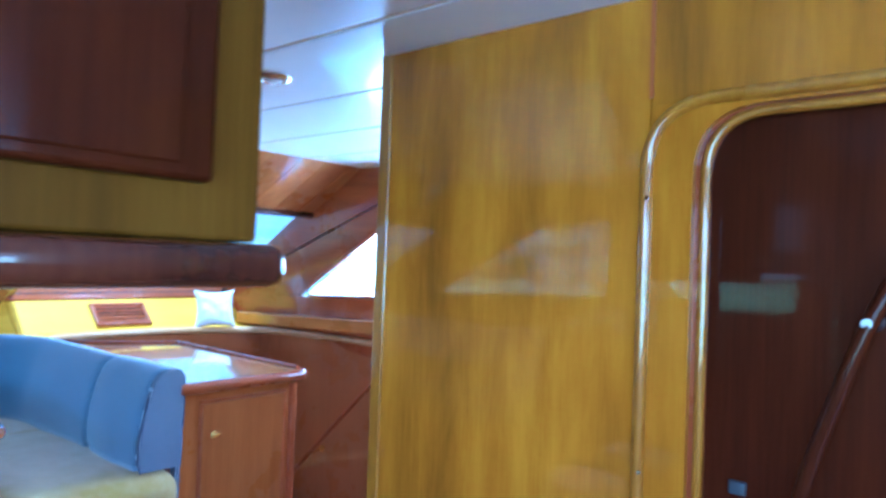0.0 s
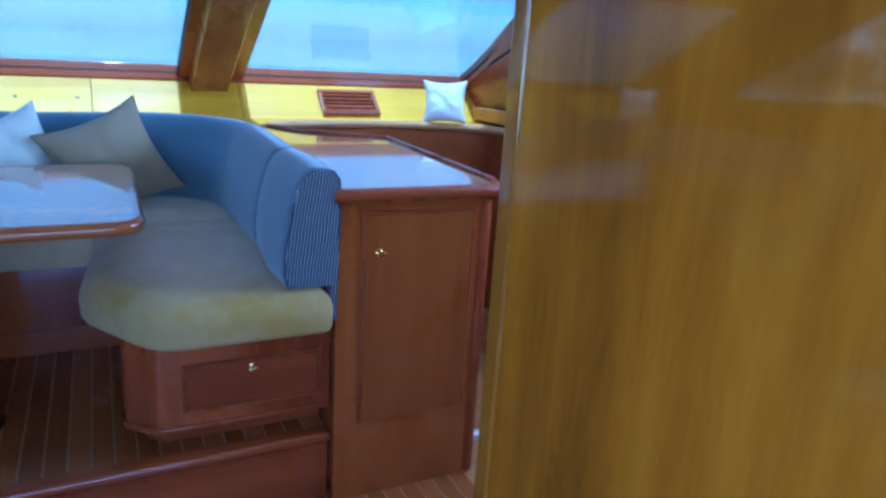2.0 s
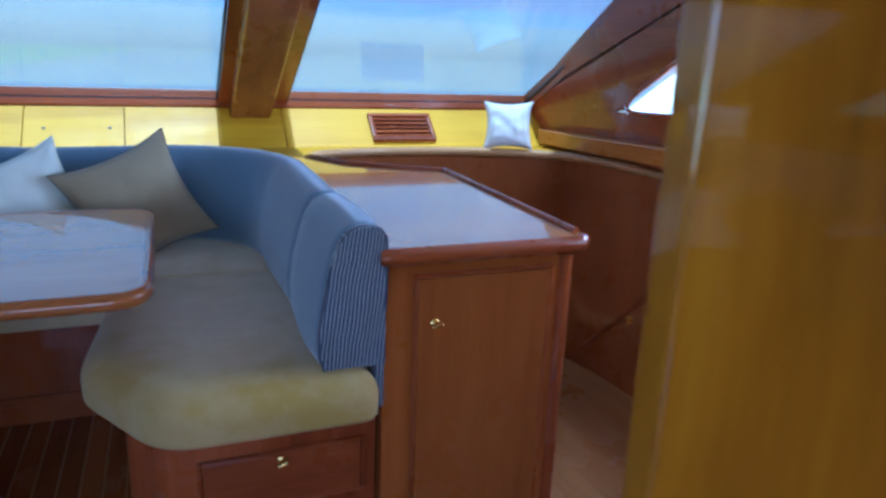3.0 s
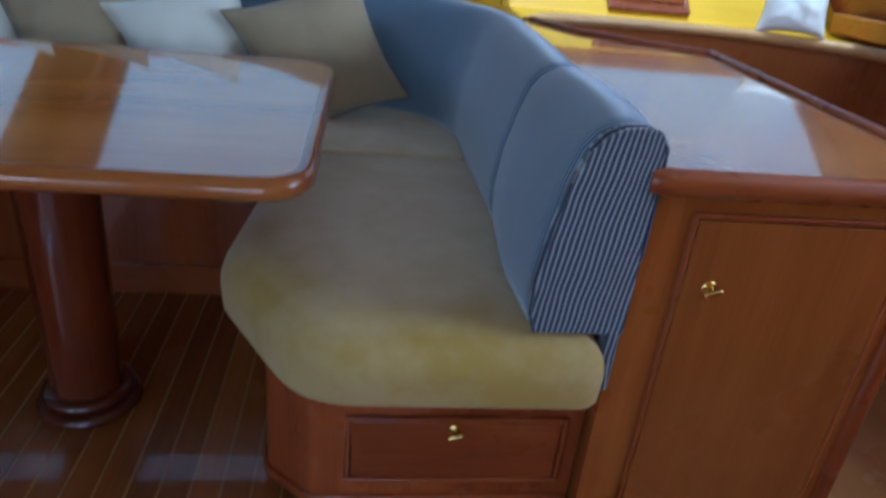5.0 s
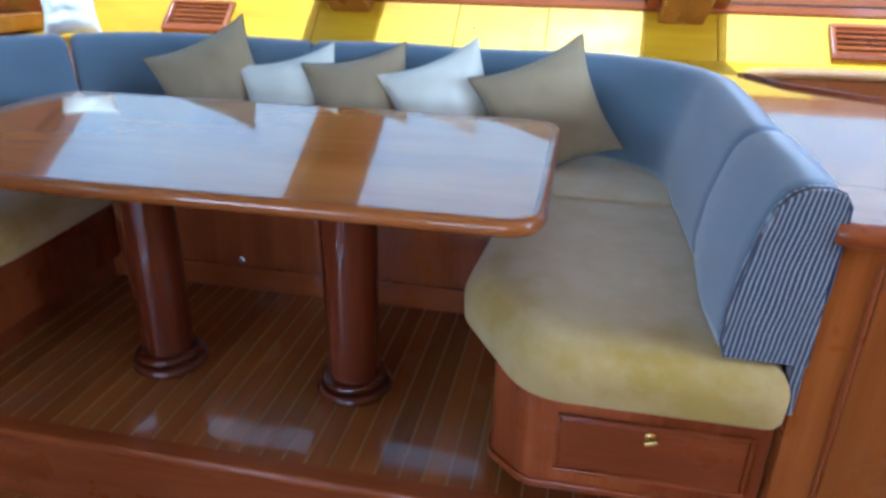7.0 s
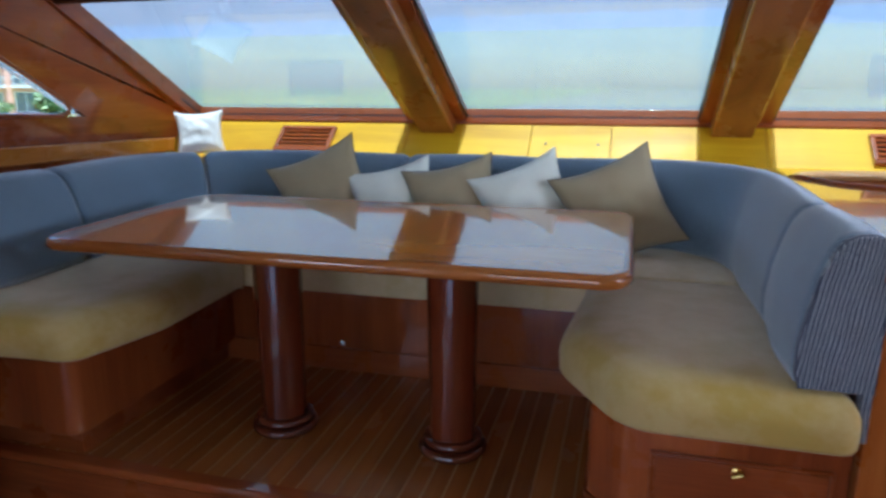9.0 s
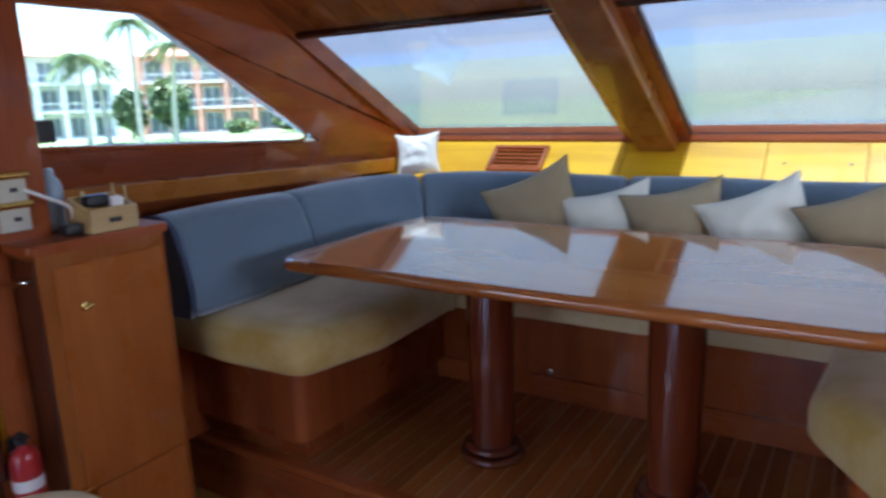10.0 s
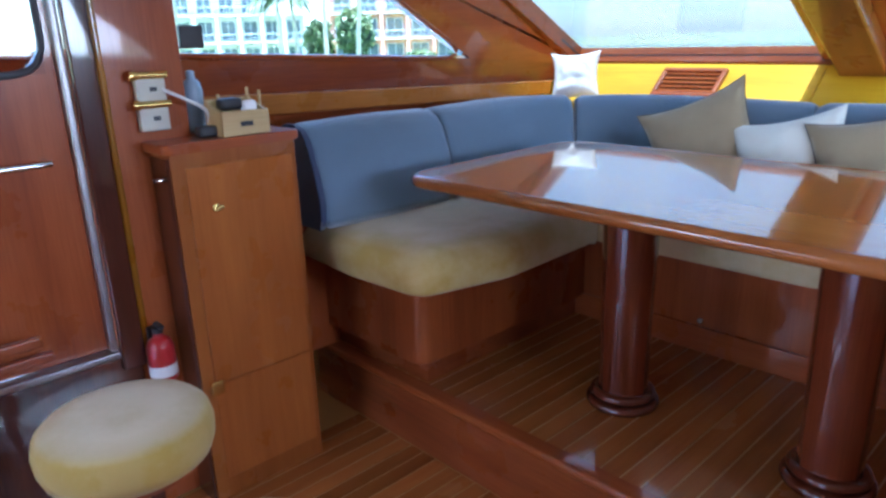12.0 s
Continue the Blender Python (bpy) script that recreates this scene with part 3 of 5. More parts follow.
# sides of the deckhouse with one raked window each
for left in (True, False):
    nm = "wall_port" if left else "wall_starboard"
    wl = thing(nm, (side_x(1.2, left), 4.5, FLOOR), "cherry-panelled side of the deckhouse", "wall", kind="structure")

    def lean(bm, left=left):
        """From (y, z, outwards) to the leaning side of the deckhouse."""
        for v in bm.verts:
            y, z, o = v.co
            v.co = Vector((side_x(z, left) + (-o if left else o), y, z))
        return bm
    BL, BR, TR, TL = (3.30, 1.352), (5.42, 1.258), (4.40, 1.805), (3.30, 1.805)
    aft = 3.30 if left else -3.0
    part("lower_panel", lean(prism([(aft, FLOOR), (6.5, FLOOR), (6.5, 1.18), BR, BL] + ([] if left else [(-3.0, 1.352)]), 0, 0.06)), M_CHERRY_Y, wl)
    part("raked_pillar", lean(prism([BR, (6.5, 1.18), (6.42, 1.18), (4.75, 2.12), (3.78, 2.12), TR], 0, 0.06)), M_CHERRY_Y, wl)
    part("upper_panel", lean(prism([TL, TR, (3.78, 2.12), (3.30, 2.12)], 0, 0.06)), M_CHERRY_Y, wl)
    if not left:
        part("aft_panel", lean(prism([(2.45, 1.366), (3.299, 1.366), (3.299, 2.12), (2.45, 2.12)], 0, 0.06)), M_CHERRY_V, wl)
        part("after_panel", lean(prism([(-3.0, 1.366), (0.2, 1.366), (0.2, 2.12), (-3.0, 2.12)], 0, 0.06)), M_CHERRY_V, wl)
    rail = [(3.30, 1.12), (5.98, 1.045), (5.98, 1.12), (3.30, 1.205)]
    part("side_rail", lean(prism(rail, -0.10, -0.001, r=0.008)), M_RAIL_Y, wl, "honey-coloured rail under the side window")
    # rounded frame round the glass
    opening = rounded([BL, BR, TR, TL], [0.01, 0.05, 0.09, 0.01], 5)
    ring = [Vector((side_x(z, left) + (-0.004 if not left else 0.004), y, z)) for y, z in opening]
    part("window_trim", tube(ring, 0.011, 8, True), M_CHERRY_Y, wl)
    wn = thing("window_4" if left else "window_5", (side_x(1.5, left), 4.3, 1.24), "raked side window of lightly tinted glass", "window", kind="structure")
    gl = part("pane", lean(prism([BL, BR, TR, TL], 0.028, 0.034)), M_TINTED if left else M_GLASS, wn, smooth=0)
    gl.visible_shadow = False
    part("chrome_sill", lean(prism([(BL[0], BL[1] + 0.002), (BR[0] - 0.03, BR[1] + 0.003), (BR[0] - 0.05, BR[1] + 0.014), (BL[0], BL[1] + 0.012)], 0.0, 0.027)), M_CHROME, wn)
    if left:
        continue
    # window out of view, assumed here to let sky light into the saloon
    wa = thing("window_6", (side_x(1.5, left), 1.3, 1.37), "unseen long saloon side window, added to let in daylight", "window", kind="structure")
    ga = part("pane", lean(prism([(0.2, 1.366), (2.45, 1.366), (2.45, 2.0), (0.2, 2.0)], 0.028, 0.034)), M_GLASS, wa, smooth=0)
    ga.visible_shadow = False
    part("window_frame", lean(prism([(0.2, 2.0), (2.45, 2.0), (2.45, 2.12), (0.2, 2.12)], 0.0, 0.06)), M_CHERRY_Y, wa)

window_light("starboard_window_light", (5.07, 4.20, 1.56), (3.0, 4.35, 1.0), 1.7, 0.5, 2.5, (0.84, 0.93, 1.0))
# unseen aft wall: assumed opening and lower panel shape the light from behind
solid("wall_aft", join(rbox(-0.6, 1.2, -3.08, -3.0, FLOOR - 0.05, 2.2, 0), rbox(4.2, 6.0, -3.08, -3.0, FLOOR - 0.05, 2.2, 0), rbox(1.2, 4.2, -3.08, -3.0, 2.0, 2.2, 0), rbox(1.2, 4.2, -3.08, -3.0, FLOOR - 0.05, 1.0, 0)), M_CHERRY_V, "unseen aft bulkhead with an added wide opening", "wall", kind="structure", at=(2.7, -3.0, FLOOR))
window_light("aft_fill_light", (2.7, -2.95, 1.5), (2.7, 0.0, 1.6), 2.9, 0.95, 1.0)

# dinette platform
plat = thing("dinette_platform", (2.1, NOSE_Y, FLOOR), "raised dinette platform of striped teak with a cherry riser", "platform", kind="structure")
part("base", rbox(0.62, 3.497, NOSE_Y + 0.02, 5.75, FLOOR, DECK - 0.0010, 0), M_HOLLY, plat)
part("riser", rbox(0.62, 3.495, NOSE_Y + 0.005, NOSE_Y + 0.019, FLOOR + 0.001, DECK - 0.04, 0.001, 1), M_CHERRY_X, plat)
nose = [(NOSE_Y - 0.012, DECK - 0.030), (NOSE_Y + 0.045, DECK - 0.030), (NOSE_Y + 0.045, DECK + 0.002), (NOSE_Y - 0.012, DECK + 0.002)]
part("nosing", prism(rounded(nose, [0.012, 0, 0, 0.014], 5), 0.62, 3.496, "x"), wood("nosing_varnish", **CHERRY, grain="x", rough=0.16, coat=1.0), plat, "worn rounded nosing")
PLAT = plat

# wall on the port side with the side-deck door
DX = 0.88
port = thing("wall_side_door", (DX, 2.6, FLOOR), "cherry-veneered wall round the side-deck door", "wall", kind="structure")
part("post", rbox(DX - 0.43, DX, 3.500, 3.745, FLOOR, CEIL + 0.02, 0.004, 1), M_CHERRY_V, port)
part("panel", rbox(DX - 0.08, DX, -3.0, 2.55, FLOOR, 1.0, 0), M_CHERRY_V, port)
part("panel", rbox(DX - 0.08, DX, -3.0, 2.55, 1.88, CEIL + 0.02, 0), M_CHERRY_V, port)
part("panel", rbox(DX - 0.08, DX, 2.2, 2.55, 1.001, 1.879, 0), M_CHERRY_V, port)
part("panel", rbox(DX - 0.08, DX, -3.0, -1.6, 1.001, 1.879, 0), M_CHERRY_V, port)
# lamp added in an unseen, assumed window gap to brighten the bulkhead
window_light("port_fill_light", (DX - 0.09, 0.3, 1.44), (DX + 1.0, 0.3, 1.30), 3.7, 0.86, 2.2)
part("panel_over_door", rbox(DX - 0.08, DX, 2.551, 3.499, 1.98, CEIL + 0.02, 0), M_CHERRY_V, port)
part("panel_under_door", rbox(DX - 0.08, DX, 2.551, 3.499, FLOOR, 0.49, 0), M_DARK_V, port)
part("door_jamb", rbox(DX + 0.001, DX + 0.028, 3.440, 3.506, 0.45, 1.98, 0.008, 2), M_DARK_V, port, "dark glossy door jamb")
# honey colour paints the gold highlight along the post's rounded corner
part("post_edge", tube([(DX + 0.003, 3.518, 0.45), (DX + 0.003, 3.518, CEIL)], 0.011, 12), M_BEAD, port, "rounded post edge with its gold highlight painted in")
door = thing("door_1", (DX, 2.925, 0.52), "varnished side-deck door with a rounded window", "door", kind="structure")
win = rounded([(2.72, 1.30), (3.392, 1.30), (3.392, 1.88), (2.72, 1.88)], 0.09, 6)
# door leaf built as four boards round the window
leaf = join(rbox(DX - 0.05, DX - 0.012, 2.56, 3.415, 0.52, 1.30, 0), rbox(DX - 0.05, DX - 0.012, 2.56, 3.415, 1.88, 1.97, 0), rbox(DX - 0.05, DX - 0.012, 2.56, 2.72, 1.30, 1.88, 0), rbox(DX - 0.05, DX - 0.012, 3.392, 3.415, 1.30, 1.88, 0))
part("leaf", leaf, M_CHERRY_V, door)
for cy, cz, sy, sz in ((3.392, 1.30, -1, 1), (3.392, 1.88, -1, -1), (2.72, 1.30, 1, 1), (2.72, 1.88, 1, -1)):
    arc = [(cy, cz)] + [(cy + sy * 0.09 * (1 - math.sin(a)), cz + sz * 0.09 * (1 - math.cos(a))) for a in [math.pi / 2 * k / 6 for k in range(7)]]
    part("window_corner", prism(arc, DX - 0.049, DX - 0.013, "x"), M_CHERRY_V, door)
part("window_frame", tube([(DX - 0.010, y, z) for y, z in win], 0.010, 8, True), M_SEAL, door)
pane = part("pane", rbox(DX - 0.036, DX - 0.030, 2.70, 3.405, 1.28, 1.90, 0), M_GLASS, door, smooth=0)
pane.visible_shadow = False
part("edge_trim", rbox(DX - 0.02, DX + 0.012, 3.416, 3.438, 0.50, 1.97, 0.006, 2), M_DULL, door, "dull metal edge strip")
part("sill_strip", rbox(DX - 0.02, DX + 0.03, 2.55, 3.436, 0.494, 0.518, 0.006, 2), M_DULL, door, "dull metal sill strip")
lh = part("lever", tube([(DX - 0.01, 3.345, 1.08), (DX + 0.045, 3.345, 1.08), (DX + 0.05, 3.325, 1.08), (DX + 0.05, 3.225, 1.08)], 0.009, 8), M_CHROME, door)
part("folding_step", join(rbox(DX + 0.03, DX + 0.055, 2.975, 3.245, 0.605, 0.635, 0.006, 2), rbox(DX + 0.03, DX + 0.055, 3.015, 3.265, 0.56, 0.585, 0.006, 2)), M_CHERRY_Y, door, "folded wooden step on brackets")

# honey-coloured bulkhead beside the galley, with an arched companion door
WA = Vector((3.395, 3.12))
WD = Vector((0.0, -1.0))
WN = Vector((WD.y, -WD.x))            # towards the walkway
WN = WN if WN.x < 0 else -WN


def on_wall(bm):
    """From (along the bulkhead away from its corner, height, out into the walkway)."""
    for v in bm.verts:
        a, z, o = v.co
        p = WA + WD * a + WN * o
        v.co = Vector((p.x, p.y, z))
    return bm


bulk = thing("wall_bulkhead", (3.45, 3.2, FLOOR), "high-gloss honey-coloured veneer bulkhead", "wall", kind="structure")
S = 0.695        # start of the door surround
part("panel", on_wall(prism([(0.018, FLOOR), (S - 0.002, FLOOR), (S - 0.002, CEIL + 0.02), (0.018, CEIL + 0.02)], -0.05, 0.0)), M_GOLD_V, bulk)
part("panel_over_door", on_wall(prism([(S + 0.002, 1.816), (2.6, 1.816), (2.6, CEIL + 0.02), (S + 0.002, CEIL + 0.02)], -0.05, 0.0)), M_GOLD_V, bulk)
part("corner_post", on_wall(prism([(-0.02, FLOOR), (0.0175, FLOOR), (0.0175, CEIL + 0.02), (-0.02, CEIL + 0.02)], -0.06, 0.004, r=0.006)), M_BEAD, bulk, "rounded corner post")
part("return", rbox(3.445, 5.2, 3.10, 3.14, FLOOR - 0.9, CEIL + 0.02, 0), M_GOLD_V, bulk)
arch_out = rounded([(S, FLOOR), (S, 1.815), (2.2, 1.815), (2.2, FLOOR)], [0, 0.13, 0.13, 0], 10)
arch_mid = rounded([(S + 0.085, FLOOR), (S + 0.085, 1.797), (2.08, 1.797), (2.08, FLOOR)], [0, 0.12, 0.12, 0], 10)
arch_in = rounded([(S + 0.105, FLOOR), (S + 0.105, 1.785), (2.05, 1.785), (2.05, FLOOR)], [0, 0.11, 0.11, 0], 10)


def band(outer, inner, o0, o1, r=0.0):
    """A strip between two open arches."""
    bm = bmesh.new()
    rows = []
    for (a, z), (b, w) in zip(outer, inner):
        rows.append([bm.verts.new(p) for p in ((a, z, o1), (b, w, o1), (b, w, o0), (a, z, o0))])
    for p, q in zip(rows, rows[1:]):
        for k in range(4):
            bm.faces.new((p[k], p[(k + 1) % 4], q[(k + 1) % 4], q[k]))
    return on_wall(bm)


part("over_arch_fill", band([(a, 1.816 if 0.8 < z else z) for a, z in arch_out], arch_out, -0.05, -0.001), M_GOLD_V, bulk)
sur = part("door_surround", band(arch_out, arch_mid, -0.05, 0.012), M_GOLD_V, bulk, "honey-coloured door surround")
part("outer_bead", on_wall(tube([(a, z, 0.014) for a, z in arch_out], 0.012, 10)), M_BEAD, bulk, "glossy rounded bead")
part("reveal", band(arch_mid, arch_in, -0.05, -0.004), M_CHERRY_V, bulk)
part("inner_bead", on_wall(tube([(a, z, 0.002) for a, z in arch_in], 0.009, 10)), M_BEAD, bulk, "narrow inner bead")
part("joint_strip", on_wall(prism([(S - 0.004, 1.83), (S + 0.004, 1.83), (S + 0.004, CEIL), (S - 0.004, CEIL)], -0.002, 0.003)), M_CHERRY_V, bulk)
for z in (1.64, 1.14, 0.64):
    part("screw", on_wall(lathe([(0.005, 0.0275), (0.004, 0.0295)], (S + 0.008, z, 0), "z", 10)), M_CHROME, bulk)
cdoor = thing("door_2", (3.3, 2.2, FLOOR), "dark glossy mahogany companion door with a handrail", "door", kind="structure")
part("leaf", on_wall(prism([(S + 0.09, FLOOR + 0.01), (2.06, FLOOR + 0.01), (2.06, 1.80), (S + 0.09, 1.80)], -0.075, -0.030)), M_DOOR, cdoor)
rail_pts = smooth_line([(S + 0.26, 0.80, 0.03), (S + 0.262, 1.05, 0.035), (S + 0.285, 1.20, 0.035), (S + 0.355, 1.42, 0.03), (S + 0.41, 1.55, 0.01)])
hr = part("handrail", on_wall(tube(rail_pts, 0.012, 10)), M_DOOR, cdoor, "thin curved wooden handrail")
part("bracket", on_wall(lathe([(0.016, -0.03), (0.010, -0.015), (0.007, 0.02), (0.010, 0.03), (0.008, 0.040)], (S + 0.36, 1.44, 0), "z", 14)), M_DULL, hr)
part("latch", on_wall(rbox(S + 0.15, S + 0.18, 1.125, 1.15, -0.03, -0.02, 0.004, 2)), M_SEAL, cdoor)

# white stair edge and lower landing beyond the cabinet
part("landing", rbox(4.05, 5.2, 3.15, 5.8, FLOOR - 0.003, FLOOR + 0.001, 0), wood("landing_ply", (0.30, 0.13, 0.04), (0.38, 0.18, 0.06), (0.46, 0.24, 0.08), grain="y"), PLAT, "plain honey-coloured landing board")
solid("stair_edge", rbox(4.06, 5.0, 4.38, 4.42, FLOOR + 0.001, FLOOR + 0.03, 0.004, 2), M_WHITE, "white painted step edge at the companionway", "step edge")

# hanging galley cupboard
cup = thing("galley_cupboard", (1.9, 2.65, 1.478), "hanging cherry galley cupboard with dark panelled doors", "cupboard")
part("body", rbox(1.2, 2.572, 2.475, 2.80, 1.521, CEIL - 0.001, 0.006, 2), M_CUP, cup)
part("light_rail", rbox(1.18, 2.592, 2.448, 2.82, 1.478, 1.520, 0.016, 3), M_DARK_V, cup, "dark rounded lower rail")
for x0, x1 in ((1.23, 1.86), (1.90, 2.508)):
    d = part("door", rbox(x0, x1, 2.452, 2.474, 1.572, 2.0, 0.007, 3), M_DOOR, cup)
    part("door_panel", rbox(x0 + 0.0, x1 - 0.035, 2.446, 2.4515, 1.585, 1.98, 0.003, 1), M_DOOR, d)


# ---------------------------------------------------------------- fittings
def knob(at, parent, out=(0, -1, 0), metal=None):
    """A turn latch: a round rose, a neck and a tilted oval grip, standing out of a front."""
    metal = metal or M_BRASS
    ax = "y" if abs(out[1]) > 0.5 else "x"
    sg = out[1] if ax == "y" else out[0]
    rose = part("knob", lathe([(0.0135, 0.0), (0.0135, 0.002 * sg), (0.011, 0.004 * sg), (0.006, 0.005 * sg), (0.0055, 0.015 * sg)], at, ax, 18), metal, parent, "small brass turn latch")
    grip = rbox(-0.016, 0.016, -0.0045, 0.0045, -0.006, 0.006, 0.004, 2)
    turn = Matrix.Rotation(radians(90), 4, 'Z') if ax == "x" else Matrix.Identity(4)
    m = Matrix.Translation(Vector(at) + Vector(out) * 0.0185) @ turn @ Matrix.Rotation(radians(-18), 4, 'Y')
    part("grip", moved(grip, m), metal, rose)
    return rose


# ---------------------------------------------------------------- settee
def cushion_run(path, profile, u0=0.0, puff=0.012):
    """An upholstered back cushion: a profile (outwards, height) swept along a line in plan, its ends drawn in; UV in metres."""
    pts = [Vector(p) for p in path]
    lens = [0.0]
    for a, b in zip(pts, pts[1:]):
        lens.append(lens[-1] + (b - a).length)
    total = lens[-1]
    cx = sum(p[0] for p in profile) / len(profile)
    cz = sum(p[1] for p in profile) / len(profile)
    bm = bmesh.new()
    uvl = bm.loops.layers.uv.new("UVMap")
    rows, us = [], []
    for i, p in enumerate(pts):
        d = (pts[min(i + 1, len(pts) - 1)] - pts[max(i - 1, 0)]).normalized()
        nrm = Vector((d.y, -d.x))
        e = min(lens[i], total - lens[i])
        k = 1.0 - 0.13 * max(0.0, 1 - e / 0.03) ** 2
        bulge = puff * math.sin(math.pi * lens[i] / total)
        row = []
        for j, (o, z) in enumerate(profile):
            oo, zz = cx + (o - cx) * k, cz + (z - cz) * k
            face = max(0.0, 1 - abs(oo) / 0.09)
            wr = 0.005 * noise.noise(Vector((p.x * 6, p.y * 6, z * 6))) + 0.003 * noise.noise(Vector((p.x * 17, p.y * 17, z * 5)))
            q = p + nrm * (oo - bulge * face * (1 if z < 1.08 else 0) + wr)
            row.append(bm.verts.new((q.x, q.y, zz + (bulge * 0.6 if z > 1.06 else 0))))
        rows.append(row)
        us.append(u0 + lens[i])
    m = len(profile)
    acc = [0.0]
    for a, b in zip(profile, profile[1:]):
        acc.append(acc[-1] + math.hypot(a[0] - b[0], a[1] - b[1]))
    acc.append(acc[-1] + 0.2)
    for i in range(len(rows) - 1):
        for j in range(m):
            f = bm.faces.new((rows[i][j], rows[i][(j + 1) % m], rows[i + 1][(j + 1) % m], rows[i + 1][j]))
            for lp, (u, v) in zip(f.loops, ((us[i], acc[j]), (us[i], acc[j + 1]), (us[i + 1], acc[j + 1]), (us[i + 1], acc[j]))):
                lp[uvl].uv = (u, v)
    for row, u in ((rows[0], 0), (rows[-1], 0)):
        f = bm.faces.new(row)
        for lp, (o, z) in zip(f.loops, profile):
            lp[uvl].uv = (o, z)
    return bm


BACK = [(0.000, 0.725), (-0.012, 0.76), (-0.012, 0.82), (0.000, 0.90), (0.018, 0.98), (0.036, 1.03), (0.055, 1.055), (0.080, 1.068), (0.110, 1.070), (0.135, 1.062), (0.150, 1.04), (0.152, 0.98), (0.150, 0.86), (0.150, 0.725)]
BACK = [(o, 0.74 + (z - 0.725) * 1.02) for o, z in BACK]
BACK_LEFT = [(o * 1.35, z) for o, z in BACK]


def arc(cx, cy, r, a0, a1, n=10):
    return [(cx + r * math.cos(radians(a0 + (a1 - a0) * k / n)), cy + r * math.sin(radians(a0 + (a1 - a0) * k / n))) for k in range(n + 1)]


def straight(a, b, n=12):
    return [(a[0] + (b[0] - a[0]) * k / n, a[1] + (b[1] - a[1]) * k / n) for k in range(n + 1)]


RX, LX, BY, RR = 3.348, 0.945, 5.535, 0.36


def shortened(path, gap=0.003):
    """Pull both ends in a little, so that neighbours keep a seam."""
    p = [Vector(q) for q in path]
    p[0] += (p[1] - p[0]).normalized() * gap
    p[-1] += (p[-2] - p[-1]).normalized() * gap
    return [tuple(q) for q in p]


def dense_ends(path):
    """Extra points near both ends, for the drawn-in seams."""
    p = [Vector(q) for q in path]

    def lerp(a, b, d):
        return a + (b - a).normalized() * d
    head = [p[0], lerp(p[0], p[1], 0.006), lerp(p[0], p[1], 0.015), lerp(p[0], p[1], 0.028)]
    tail = [lerp(p[-1], p[-2], 0.028), lerp(p[-1], p[-2], 0.015), lerp(p[-1], p[-2], 0.006), p[-1]]
    return [tuple(q) for q in head + p[1:-1] + tail]


right_corner = arc(RX - RR, BY - RR, RR, 0, 90, 14)
left_corner = arc(LX + RR, BY - RR, RR, 90, 180, 14)
runs = [
    ("settee_back_cushion", straight((RX, 4.205), (RX, 4.62), 10), BACK, "blue striped back cushion at the open end of the settee"),
    ("settee_back_cushion", [(RX, 4.62)] + straight((RX, 4.70), right_corner[0], 3)[:-1] + right_corner + straight(right_corner[-1], (2.60, BY), 5)[1:], BACK, "blue striped back cushion curved round the settee corner"),
    ("settee_back_cushion", straight((2.60, BY), (1.98, BY), 8), BACK, "blue striped back cushion behind the throw pillows"),
    ("settee_back_cushion", straight((1.98, BY), left_corner[0], 5)[:-1] + left_corner[:8], BACK, "blue striped curved corner back cushion"),
    ("settee_back_cushion", left_corner[7:] + straight(left_corner[-1], (LX, 4.76), 4)[1:], BACK_LEFT, "blue-grey striped corner back cushion beside the side window"),
    ("settee_back_cushion", straight((LX, 4.76), (LX, 4.13), 12), BACK_LEFT, "blue-grey striped back cushion next to the locker"),
]
